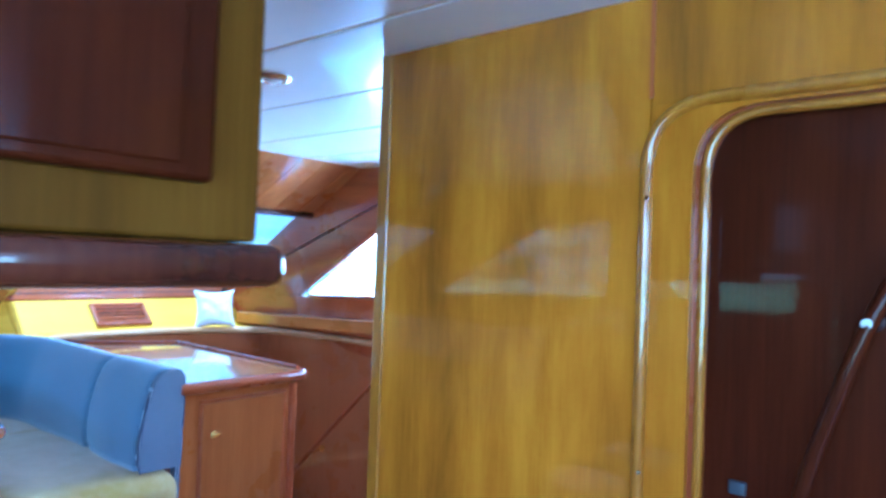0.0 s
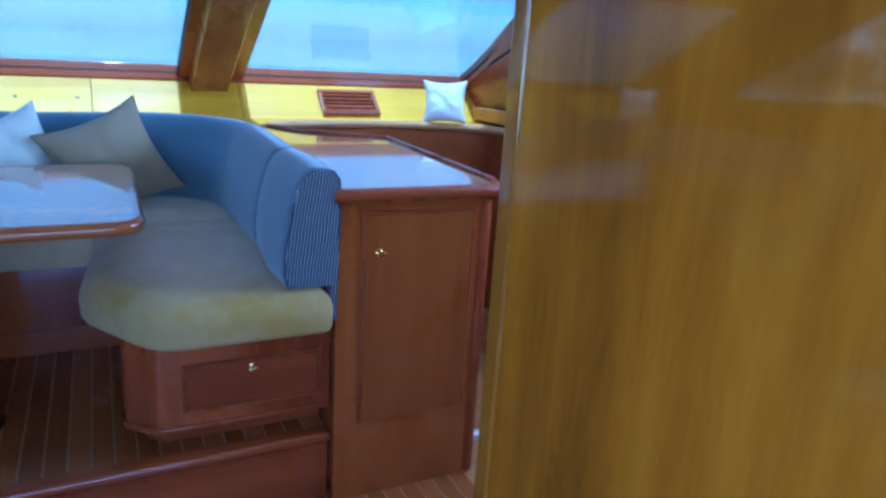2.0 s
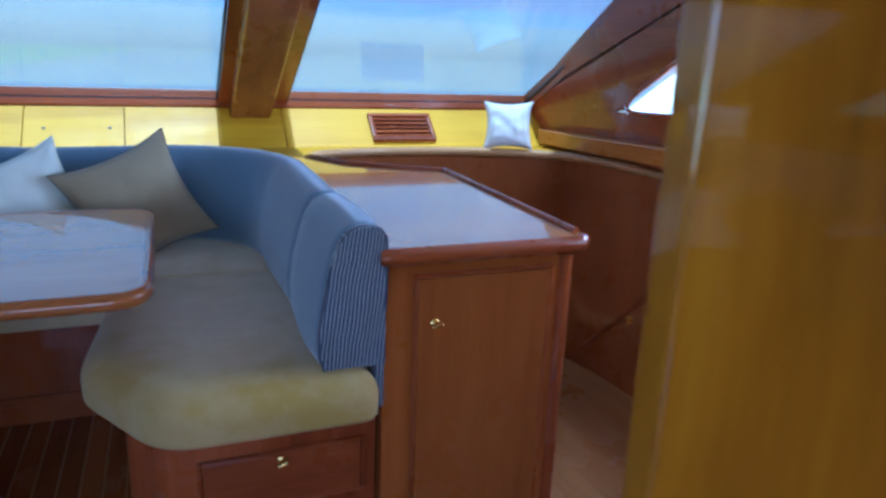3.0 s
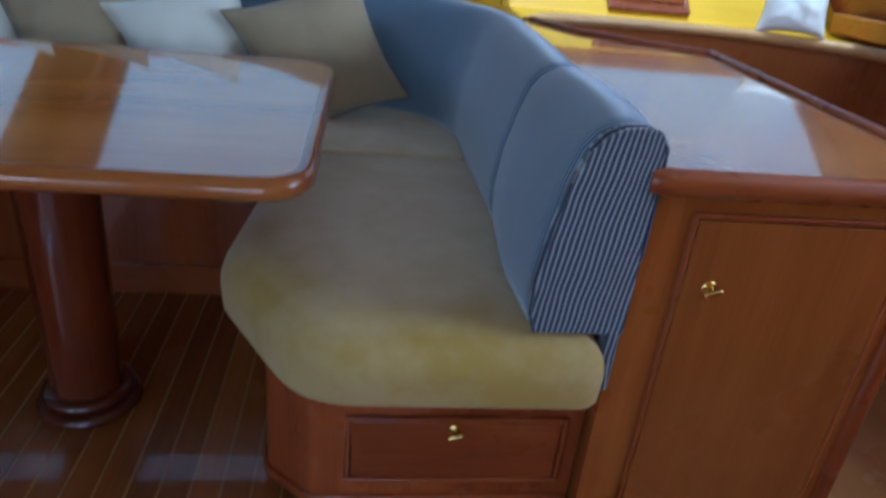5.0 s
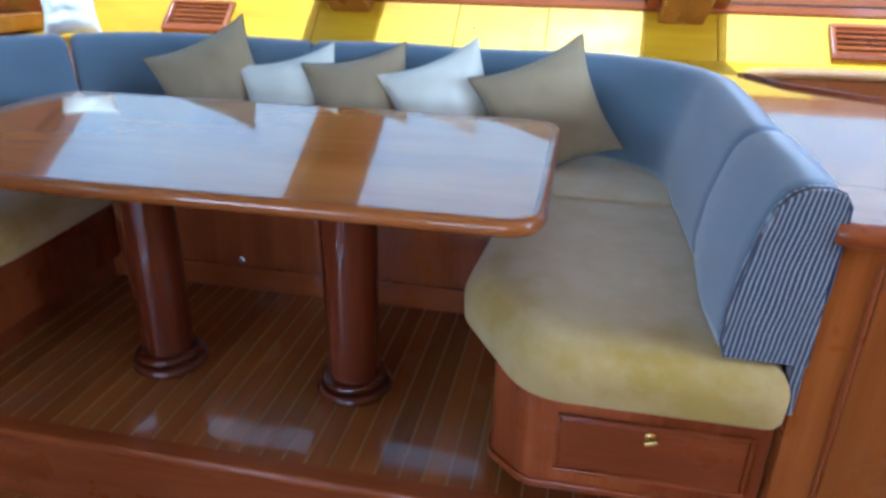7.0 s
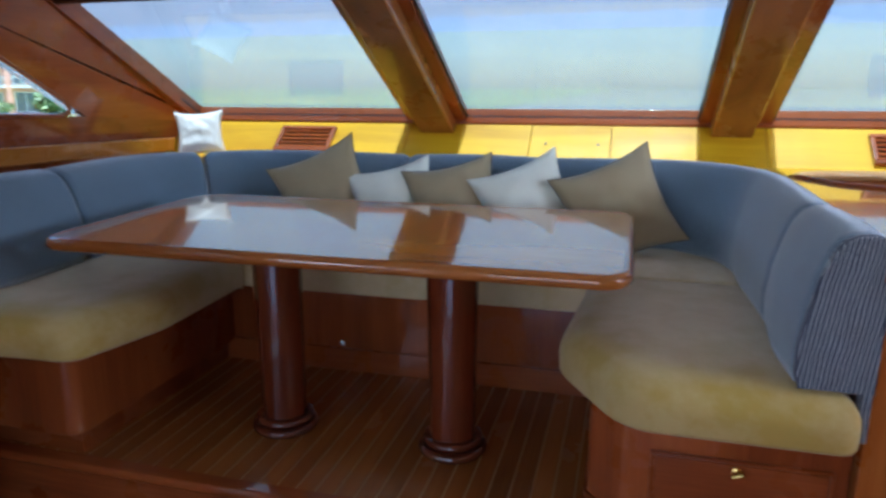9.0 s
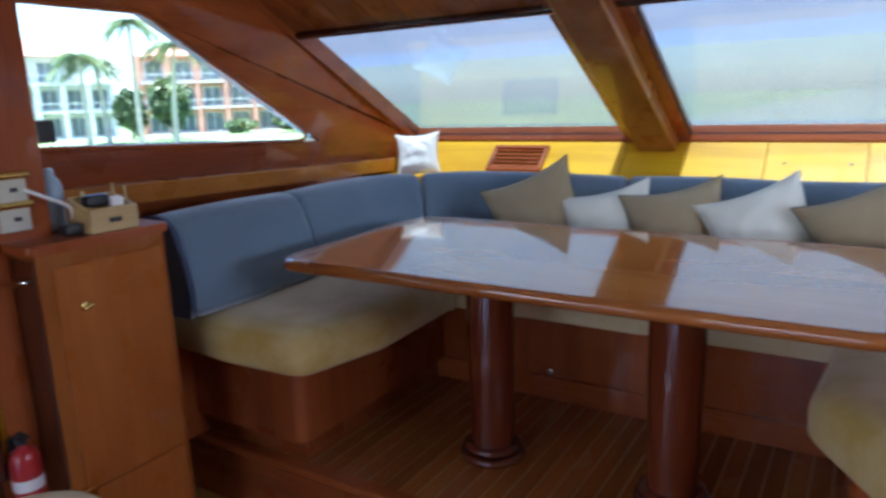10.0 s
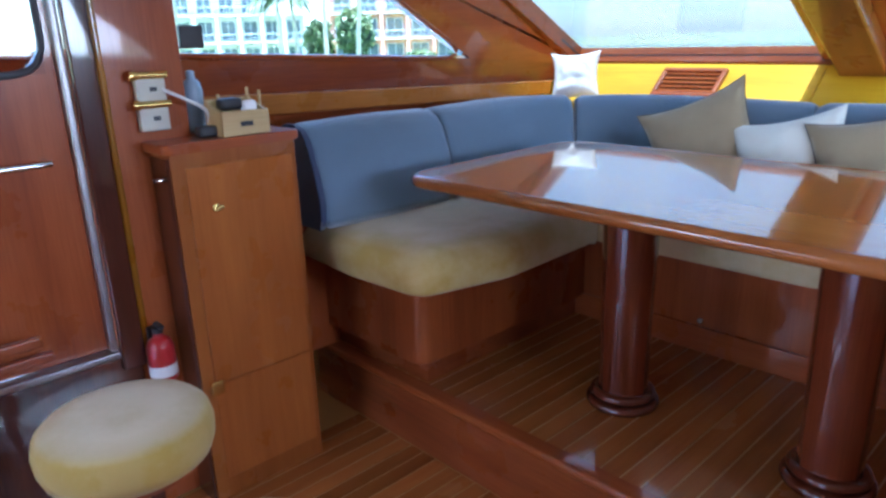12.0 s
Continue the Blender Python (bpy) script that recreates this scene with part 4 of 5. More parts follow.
for i, (nm, path, prof, label) in enumerate(runs):
    lo_x = sum(p[0] for p in path) / len(path)
    lo_y = sum(p[1] for p in path) / len(path)
    # the line runs with the cabin on its left, so that outwards is on its right
    bm = cushion_run(dense_ends(shortened(path)), prof)
    c = thing(nm, (lo_x, lo_y, 0.74), label, "cushion", "settee back cushions")
    part("cover", bm, M_BLUE, c, smooth=60)
    if i == 0:
        end = bmesh.new()
        uvl = end.loops.layers.uv.new("UVMap")
        outline = [(RX + o + 0.002, z) for o, z in BACK]
        a = [end.verts.new((x, 4.1965 - 0.012 * math.sin(math.pi * max(0, min(1, (x - RX) / 0.15))), z)) for x, z in outline]
        b = [end.verts.new((x, 4.215, z)) for x, z in outline]
        faces = [end.faces.new(a)] + [end.faces.new((a[k], b[k], b[(k + 1) % len(a)], a[(k + 1) % len(a)])) for k in range(len(a))]
        for f in faces:
            for lp in f.loops:
                lp[uvl].uv = (lp.vert.co.x + 0.12 * (1.07 - lp.vert.co.z), lp.vert.co.z)
        part("end_panel", end, M_BLUE_END, c, "boldly striped end panel", smooth=60)
        part("end_piping", tube([(x, 4.198, z) for x, z in outline[:-1]], 0.0035, 6), M_BLUE_END, c)
        flap = rbox(RX + 0.128, RX + 0.152, 4.20, 4.235, 0.62, 0.745, 0.006, 2)
        fl = flap.loops.layers.uv.new("UVMap")
        for f in flap.faces:
            for lp in f.loops:
                lp[fl].uv = (lp.vert.co.x, lp.vert.co.z)
        part("tuck_flap", flap, M_BLUE_END, c)
    if i == len(runs) - 1:
        end = bmesh.new()
        uvl = end.loops.layers.uv.new("UVMap")
        outline = [(LX - o, z) for o, z in BACK_LEFT]
        a = [end.verts.new((x, 4.121, z)) for x, z in outline]
        b = [end.verts.new((x, 4.140, z)) for x, z in outline]
        faces = [end.faces.new(a)] + [end.faces.new((a[k], b[k], b[(k + 1) % len(a)], a[(k + 1) % len(a)])) for k in range(len(a))]
        for f in faces:
            for lp in f.loops:
                lp[uvl].uv = (lp.vert.co.x, lp.vert.co.z)
        part("end_panel", end, M_NAVY, c, "plain navy end panel", smooth=60)
        part("end_piping", tube([(x, 4.121, z) for x, z in outline[:-1]], 0.0035, 6), M_NAVY, c)


def puffy(outline, z0, z1, r, crown=0.012, seam=9.0):
    """A soft cushion: the outline's rim rounded by r above and below, its top slightly crowned."""
    pts = [Vector(p) for p in outline]
    n = len(pts)
    area = sum(pts[i].x * pts[(i + 1) % n].y - pts[(i + 1) % n].x * pts[i].y for i in range(n))
    sg = 1 if area > 0 else -1
    nrm = []
    for i in range(n):
        d = (pts[(i + 1) % n] - pts[i - 1]).normalized()
        nrm.append(Vector((-d.y, d.x)) * sg)
    cen = sum(pts, Vector((0, 0))) / n
    rings = []
    for k in range(4):
        a = math.pi / 2 * k / 4
        rings.append((r * 0.35 * (1 - math.sin(a)), z0 + r * 0.35 * (1 - math.cos(a))))
    for k in range(8):
        a = math.pi / 2 * k / 7
        rings.append((r * (1 - math.cos(a)), z1 - r + r * math.sin(a)))
    bm = bmesh.new()
    toning = bm.verts.layers.float.new("toning")
    rows = []
    for inset, z in rings:
        rows.append([bm.verts.new((*(p + m * inset * (0.22 if p.y > seam else 1.0)), z)) for p, m in zip(pts, nrm)])
    for f in (0.25, 0.5, 0.75):
        rows.append([bm.verts.new((*(p + m * r * (0.22 if p.y > seam else 1.0)).lerp(cen, f), z1 + crown * math.sin(math.pi / 2 * f))) for p, m in zip(pts, nrm)])
    # front and rim take more of the stain colour than the top's middle
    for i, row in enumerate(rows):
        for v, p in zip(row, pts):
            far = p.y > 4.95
            v[toning] = (0.72 if i < 9 else 0.58 if i < 12 else 0.2 if i == 12 else 0.0) * (0.2 if far else 1.0)
    for a, b in zip(rows, rows[1:]):
        for k in range(n):
            bm.faces.new((a[k], a[(k + 1) % n], b[(k + 1) % n], b[k]))
    bm.faces.new(rows[0][::-1])
    hub = bm.verts.new((cen.x, cen.y, z1 + crown))
    for k in range(n):
        bm.faces.new((rows[-1][k], rows[-1][(k + 1) % n], hub))
    for v in bm.verts:
        if v.co.z > z0 + 0.02:
            v.co += Vector((0, 0, 0.005 * noise.noise(Vector((v.co.x * 5, v.co.y * 5, 0)))))
    return bm


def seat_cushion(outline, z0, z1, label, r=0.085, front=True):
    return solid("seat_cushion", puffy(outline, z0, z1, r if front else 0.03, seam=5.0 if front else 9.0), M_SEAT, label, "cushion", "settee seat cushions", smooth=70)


ST, SB = 0.742, 0.592
right_seat = rounded([(3.488, 4.165), (2.972, 4.166), (2.788, 4.47), (2.835, 5.038), (3.475, 5.038)], [0.05, 0.17, 0.19, 0.05, 0.03], 8)
seat_cushion(right_seat, SB, ST, "sand-coloured suede seat cushion with a rounded, yellower front corner")
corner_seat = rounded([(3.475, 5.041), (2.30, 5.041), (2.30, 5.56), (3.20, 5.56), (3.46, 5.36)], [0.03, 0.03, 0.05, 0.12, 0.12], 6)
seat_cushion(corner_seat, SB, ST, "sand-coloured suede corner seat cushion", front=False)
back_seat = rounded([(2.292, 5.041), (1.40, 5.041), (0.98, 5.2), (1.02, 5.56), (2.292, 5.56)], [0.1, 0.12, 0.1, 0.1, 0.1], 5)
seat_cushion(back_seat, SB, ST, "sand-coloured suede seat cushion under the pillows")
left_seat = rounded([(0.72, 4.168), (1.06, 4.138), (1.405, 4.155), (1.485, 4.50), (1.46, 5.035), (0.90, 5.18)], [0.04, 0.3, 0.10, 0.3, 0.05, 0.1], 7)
seat_cushion(left_seat, SB, ST - 0.01, "sand-coloured suede seat cushion with a rounded, yellower edge")

# settee base
sb = thing("settee", (2.2, 5.0, DECK), "U-shaped cherry settee base on a recessed plinth", "settee")
rb = rounded([(3.497, 4.262), (2.985, 4.262), (2.895, 4.345), (2.895, 5.1945), (3.497, 5.1945)], [0, 0.04, 0.04, 0, 0], 4)
part("box", prism(rb, 0.300, SB - 0.001, "z", 0.004, 1), M_CHERRY_V, sb)
part("plinth", prism([(3.495, 4.375), (3.0, 4.375), (2.95, 4.42), (2.95, 5.19), (3.495, 5.19)], DECK + 0.002, 0.299), M_CHERRY_X, sb)
part("base_bead", prism(rounded([(3.495, 4.254), (2.982, 4.254), (2.887, 4.342), (2.887, 4.9), (2.96, 4.9), (2.96, 4.36), (3.0, 4.32), (3.495, 4.32)], [0, 0.04, 0.04, 0, 0, 0, 0, 0], 4), 0.296, 0.316, "z", 0.006, 2), M_CHERRY_X, sb)
part("box", rbox(0.90, 3.45, 5.195, 5.75, DECK + 0.002, SB - 0.001, 0), M_CHERRY_V, sb)
part("kick_board", rbox(1.252, 2.949, 5.180, 5.194, DECK + 0.002, 0.30, 0.002, 1), M_CHERRY_X, sb)
lb = rounded([(0.66, 4.262), (1.285, 4.262), (1.285, 5.1945), (0.66, 5.1945)], [0, 0.05, 0, 0], 5)
part("box", prism(lb, 0.290, SB - 0.001, "z", 0.004, 1), M_CHERRY_V, sb)
part("plinth", prism([(0.66, 4.315), (1.25, 4.315), (1.25, 5.1945), (0.66, 5.1945)], DECK + 0.002, 0.289), M_CHERRY_X, sb)
part("backing", join(rbox(0.60, 0.735, 4.12, 5.7, DECK + 0.002, 1.0, 0), rbox(1.0, 3.4, 5.712, 5.75, DECK, 0.93, 0)), M_CHERRY_V, sb)
# small courtesy light low on the settee front
cl0 = thing("courtesy_light", (1.808, 5.19, 0.302), "small round chrome courtesy light on the settee front", "light")
part("bezel", lathe([(0.013, 5.1949), (0.013, 5.191), (0.010, 5.189)], (1.808, 0, 0.320), "y", 18), M_CHROME, cl0)
part("lens", lathe([(0.0095, 5.1885), (0.006, 5.1865), (0.001, 5.186)], (1.808, 0, 0.320), "y", 14), M_DULL, cl0)
# drawer under the seat
dr = part("drawer", rbox(3.062, 3.455, 4.2525, 4.2615, 0.366, 0.501, 0.003, 1), M_CHERRY_X, sb, "flush drawer front")
for a, b, c, d in ((3.050, 3.467, 0.503, 0.512), (3.050, 3.467, 0.354, 0.364), (3.050, 3.060, 0.3645, 0.5025), (3.457, 3.467, 0.3645, 0.5025)):
    part("drawer_bead", rbox(a, b, 4.250, 4.2618, c, d, 0.003, 1), M_CHERRY_X, sb)
knob((3.252, 4.2525, 0.482), dr)

# ---------------------------------------------------------------- table
tb = thing("dinette_table", (2.15, 4.7, DECK), "glossy cherry dining table on two turned pedestals", "table")
TT = 0.94
top = rounded([(1.205, 4.308), (2.965, 4.308), (2.965, 5.115), (1.245, 5.115)], [0.07, 0.075, 0.075, 0.16], 8)


def settled(bm, rise=0.022):
    """The worn table stands a little higher along its back."""
    for v in bm.verts:
        v.co.z += rise * (v.co.y - 4.308)
    return bm



part("tabletop", settled(prism(top, TT - 0.034, TT, "z", 0.004, 2)), M_TABLE, tb)
part("bullnose", settled(tube([(x, y, TT - 0.019) for x, y in top], 0.021, 12, True)), wood("bullnose_varnish", (0.24, 0.068, 0.013), (0.34, 0.108, 0.021), (0.43, 0.15, 0.032), grain="x", coat=1.0, rough=0.2), tb, "darker rounded edge")
inner = rounded([(1.60, 4.50), (2.66, 4.50), (2.66, 4.90), (1.60, 4.90)], [0.04] * 4, 5)
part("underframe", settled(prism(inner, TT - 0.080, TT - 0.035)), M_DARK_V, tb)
M_PED = wood("pedestal_varnish", (0.09, 0.015, 0.006), (0.14, 0.026, 0.009), (0.19, 0.042, 0.013), grain="z", rough=0.15, coat=1.0)
M_FOOT = wood("foot_varnish", (0.06, 0.012, 0.006), (0.10, 0.021, 0.009), (0.14, 0.032, 0.012), grain="x", rough=0.15, coat=1.0)
PY = 4.667


def torus_profile(r, z, fat, n=8):
    """Half a ring's section, from its underside to its top."""
    return [(r - fat + fat * math.cos(a), z + fat + fat * math.sin(a)) for a in [-math.pi / 2 + math.pi * k / n for k in range(n + 1)]]


for x in (1.812, 2.434):
    shaft = [(0.079, 0.060), (0.079, 0.12), (0.081, 0.35), (0.084, 0.58), (0.085, 0.66)]
    p = part("pedestal", lathe([(r, DECK + h) for r, h in shaft], (x, PY, 0), "z", 40), M_PED, tb)
    foot = part("foot", lathe([(0.09, DECK + 0.001)] + torus_profile(0.117, DECK + 0.001, 0.016), (x, PY, 0), "z", 40), M_FOOT, p, "dark turned foot ring")
    part("collar", lathe([(0.088, DECK + 0.034)] + torus_profile(0.103, DECK + 0.034, 0.014) + [(0.080, DECK + 0.063)], (x, PY, 0), "z", 40), M_FOOT, p, "rounded upper ring")

# ---------------------------------------------------------------- cabinet beside the settee
cb = thing("side_cabinet", (3.77, 4.7, FLOOR), "waist-high cherry cabinet with a glossy top", "cabinet")
cab = [(3.502, 4.225), (4.020, 4.225), (4.040, 5.25), (3.80, 5.40), (3.52, 5.60)]
part("body", prism(cab, FLOOR, 0.993, "z"), M_FRONT, cb)
ctop = rounded([(3.485, 4.195), (4.055, 4.195), (4.075, 5.27), (3.90, 5.36), (3.72, 5.50), (3.62, 5.70), (3.51, 5.70)], [0.03, 0.04, 0.02, 0.1, 0.1, 0.02, 0.02], 5)
part("cabinet_top", prism(ctop, 0.994, 1.032, "z", 0.003, 1), M_TABLE, cb)
part("top_bullnose", tube([(3.492, 4.207, 1.012), (3.52, 4.195, 1.012), (3.80, 4.195, 1.012), (4.03, 4.195, 1.012), (4.053, 4.215, 1.012), (4.055, 4.6, 1.012), (4.075, 5.25, 1.012)], 0.0225, 12), M_CHERRY_X, cb, "rounded worktop edge")
fid = [p for p in ctop if p[1] > 5.2 and p[0] > 3.52]
part("fiddle", tube([(4.046, 4.24, 1.036), (4.066, 5.15, 1.036)] + [(x - 0.006, y - 0.004, 1.036) for x, y in fid[:-4]], 0.0095, 8), M_CHERRY_X, cb, "low fiddle rail round the back")
cd = part("door", rbox(3.592, 3.962, 4.2165, 4.2245, 0.235, 0.943, 0.002, 1), M_FRONT, cb, "flush cabinet door")
for a, b, c, d in ((3.580, 3.974, 0.9455, 0.957), (3.580, 3.590, 0.235, 0.945), (3.964, 3.974, 0.235, 0.945)):
    part("door_bead", rbox(a, b, 4.2150, 4.2248, c, d, 0.003, 1), M_CHERRY_V, cb)
part("post", lathe([(0.022, FLOOR + 0.01), (0.022, 0.98)], (4.012, 4.232, 0), "z", 14), M_CHERRY_V, cb)
knob((3.638, 4.2165, 0.822), cd)

# ---------------------------------------------------------------- locker by the side-deck door
lk = thing("locker", (0.94, 3.805, FLOOR), "narrow cherry locker beside the settee", "locker")
part("body", rbox(0.60, 1.0, 3.620, 4.020, FLOOR, 1.072, 0.003, 1), M_FRONT, lk)
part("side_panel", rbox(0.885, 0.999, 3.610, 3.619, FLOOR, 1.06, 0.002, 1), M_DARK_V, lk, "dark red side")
part("locker_top", prism(rounded([(0.60, 3.598), (1.02, 3.598), (1.02, 4.030), (0.60, 4.030)], [0, 0.03, 0.02, 0], 4), 1.073, 1.102, "z", 0.008, 3), M_CHERRY_Y, lk)
ld = part("door", rbox(1.0005, 1.008, 3.660, 4.000, 0.36, 1.03, 0.002, 1), M_FRONT, lk, "flush locker door")
part("drawer_front", rbox(1.0005, 1.006, 3.660, 4.000, 0.02, 0.352, 0.002, 1), M_FRONT, lk)
knob((1.008, 3.735, 0.905), ld, (1, 0, 0))
part("latch", rbox(1.0085, 1.026, 3.640, 3.680, 0.33, 0.375, 0.004, 2), M_BRASS, lk, "brass latch")
part("hook", lathe([(0.008, 0.0), (0.008, -0.012), (0.003, -0.02), (0.010, -0.03)], (0.96, 3.610, 1.00), "y", 12), M_CHROME, lk)

# ---------------------------------------------------------------- small things round the locker
M_PLATE = plain("aged_plastic", (0.50, 0.47, 0.38), 0.4)
for z, lab in ((1.248, "white socket plate in a brass rail frame above the locker"), (1.168, "cream switch plate in a brass rail frame")):
    so = thing("wall_socket", (DX, 3.650, z - 0.035), lab, "socket", "wall sockets")
    part("plate", rbox(DX + 0.004, DX + 0.032, 3.594, 3.676, z - 0.036, z + 0.036, 0.004, 2), M_PLATE, so)
    part("rail", tube([(DX + 0.030, 3.587, z + 0.036), (DX + 0.030, 3.683, z + 0.036)], 0.011, 8), M_BRASS, so, "brass rail")
    part("end_cap", lathe([(0.014, 3.579), (0.015, 3.587), (0.014, 3.597)], (DX + 0.030, 0, z + 0.036), "y", 12), M_BRASS, so)
    part("slot", rbox(DX + 0.0325, DX + 0.0335, 3.630, 3.650, z - 0.008, z + 0.004, 0), M_BLACK, so)
solid("power_cable", tube(smooth_line([(DX + 0.033, 3.665, 1.244), (DX + 0.06, 3.715, 1.214), (DX + 0.05, 3.775, 1.179), (DX + 0.03, 3.790, 1.129), (DX + 0.05, 3.785, 1.108)]), 0.005, 6), M_WHITE, "white cable from the socket to the locker top", "cable")
solid("plug_adapter", rbox(DX + 0.04, DX + 0.09, 3.735, 3.795, 1.103, 1.134, 0.008, 2), M_BLACK, "small black plug adapter on the locker", "adapter")
oz = thing("desk_organizer", (0.95, 3.835, 1.103), "pale wooden desk organizer with pens and odds and ends", "organizer")
M_PINE = wood("pine", (0.45, 0.30, 0.12), (0.58, 0.41, 0.18), (0.66, 0.50, 0.25), grain="y", rough=0.5, coat=0.1)
part("front", rbox(1.000, 1.010, 3.785, 3.935, 1.103, 1.174, 0.002, 1), M_PINE, oz)
part("back", rbox(0.900, 0.910, 3.785, 3.935, 1.103, 1.204, 0.002, 1), M_PINE, oz)
for y in (3.785, 3.927):
    part("side", prism([(0.9105, 1.103), (0.9995, 1.103), (0.9995, 1.169), (0.9105, 1.199)], y, y + 0.008, "y"), M_PINE, oz)
part("floor_board", rbox(0.9105, 0.9995, 3.793, 3.927, 1.103, 1.109, 0), M_PINE, oz)
part("handle_slot", rbox(1.0101, 1.0112, 3.840, 3.880, 1.129, 1.143, 0), M_BLACK, oz)
for y, h in ((3.815, 1.219), (3.950, 1.224), (3.910, 1.234)):
    part("pen", tube([(0.93, y, 1.109), (0.925, y + 0.006, h)], 0.005, 6), M_PINE, oz)
part("sunglasses_case", rbox(0.93, 0.975, 3.805, 3.875, 1.174, 1.209, 0.012, 3), M_BLACK, oz, "dark rounded case")
part("tissue", rbox(0.955, 0.985, 3.870, 3.915, 1.149, 1.199, 0.01, 2), M_WHITE, oz)
solid("spray_bottle", lathe([(0.026, 1.104), (0.030, 1.110), (0.030, 1.195), (0.031, 1.225), (0.024, 1.252), (0.013, 1.262), (0.013, 1.285), (0.002, 1.287)], (0.80, 3.80, 0), "z", 18), plain("pale_blue_plastic", (0.28, 0.38, 0.47), 0.3), "pale blue plastic bottle behind the organizer", "bottle")
solid("black_gadget", rbox(0.53, 0.57, 3.885, 3.968, 1.349, 1.424, 0.006, 2), M_BLACK, "small black device on the window edge", "device")
fx = thing("fire_extinguisher", (0.945, 3.535, 0.40), "small red fire extinguisher clipped to the wall", "fire extinguisher")
part("cylinder", lathe([(0.028, 0.40), (0.039, 0.412), (0.039, 0.51), (0.032, 0.533), (0.016, 0.543), (0.014, 0.556)], (0.945, 3.535, 0), "z", 20), M_RED, fx)
part("label", lathe([(0.0396, 0.425), (0.0398, 0.426), (0.0398, 0.458), (0.0396, 0.459)], (0.945, 3.535, 0), "z", 20), M_WHITE, fx, "white label band")
part("valve", join(lathe([(0.016, 0.556), (0.016, 0.572), (0.008, 0.577)], (0.945, 3.535, 0), "z", 12), rbox(0.935, 0.985, 3.527, 3.543, 0.577, 0.589, 0.003, 1)), M_BLACK, fx)
part("bracket", rbox(0.884, 0.905, 3.520, 3.550, 0.42, 0.56, 0.003, 1), M_BLACK, fx)


# ---------------------------------------------------------------- stools
def stool(x, y):
    s = thing("bar_stool", (x, y, FLOOR), "round bar stool with a cream suede seat, yellower round its rim", "stool", "bar stools")
    seat = lathe([(0.140, 0.572), (0.158, 0.579), (0.166, 0.602), (0.168, 0.632), (0.162, 0.655), (0.150, 0.667), (0.10, 0.674), (0.05, 0.676), (0.001, 0.677)], (x, y, 0), "z", 40)
    # the side takes most of the stain colour, the top none
    toning = seat.verts.layers.float.new("toning")
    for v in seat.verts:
        v[toning] = 0.9 if v.co.z < 0.66 else 0.45 if v.co.z < 0.67 else 0.0
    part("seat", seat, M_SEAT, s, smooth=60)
    part("seat_plate", lathe([(0.10, 0.557), (0.142, 0.560), (0.142, 0.571)], (x, y, 0), "z", 32), M_CHERRY_X, s)
    part("column", lathe([(0.024, FLOOR + 0.03), (0.024, 0.557)], (x, y, 0), "z", 20), M_CHROME, s)
    part("foot_ring", tube([(x + 0.13 * math.cos(2 * math.pi * k / 24), y + 0.13 * math.sin(2 * math.pi * k / 24), 0.18) for k in range(24)], 0.009, 8, True), M_CHROME, s)
    part("base", lathe([(0.15, FLOOR + 0.001), (0.152, FLOOR + 0.012), (0.06, FLOOR + 0.028), (0.026, FLOOR + 0.04)], (x, y, 0), "z", 32), M_CHROME, s)


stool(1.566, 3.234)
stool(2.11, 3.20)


# ---------------------------------------------------------------- pillows
def pillow(side, fat, m, material, name, label, group, seed=0, piping=True):
    n = 22

    def surf(u, v, sgn):
        ed = 0.15
        x = u * (1 - ed * (1 - v * v) * abs(u) ** 2) * side / 2
        y = v * (1 - ed * (1 - u * u) * abs(v) ** 2) * side / 2
        t = max(0.0, (1 - u * u) * (1 - v * v)) ** 0.5
        wr = (0.010 * noise.noise(Vector((u * 2.6 + seed, v * 2.6, sgn))) + 0.004 * noise.noise(Vector((u * 7 + seed, v * 5, sgn)))) * t
        cr = 0.004 * math.sin((u + v) * 9 + seed) * t * max(0, abs(u * v))
        return Vector((x, y, sgn * (fat / 2 * t + wr + cr)))
    bm = bmesh.new()
    grid = {}
    for s in (1, -1):
        for i in range(n + 1):
            for j in range(n + 1):
                u, v = 2 * i / n - 1, 2 * j / n - 1
                if s < 0 and (i in (0, n) or j in (0, n)):
                    grid[s, i, j] = grid[1, i, j]
                else:
                    grid[s, i, j] = bm.verts.new(surf(u, v, s))
        for i in range(n):
            for j in range(n):
                q = [grid[s, i, j], grid[s, i + 1, j], grid[s, i + 1, j + 1], grid[s, i, j + 1]]
                bm.faces.new(q if s > 0 else q[::-1])
    rim = [surf(2 * i / n - 1, -1, 1) for i in range(n)] + [surf(1, 2 * i / n - 1, 1) for i in range(n)] + [surf(1 - 2 * i / n, 1, 1) for i in range(n)] + [surf(-1, 1 - 2 * i / n, 1) for i in range(n)]
    at = m.translation.copy()
    ob = thing(name, at, label, "pillow", group)
    part("cover", moved(bm, m), material, ob, smooth=80)
    if piping:
        part("piping", tube([m @ p for p in rim], 0.0024, 6, True), M_PIPING if material is M_TAN else M_CREAM, ob)
    return ob


def leaning(x, y, z, spin, lean, turn=0):
    """A pillow that leans back against the settee: spin in its own plane, lean from upright, turn about the vertical."""
    return pose(x, y, z, 0, 0, turn) @ Matrix.Rotation(radians(90 - lean), 4, 'X') @ Matrix.Rotation(radians(spin), 4, 'Z')


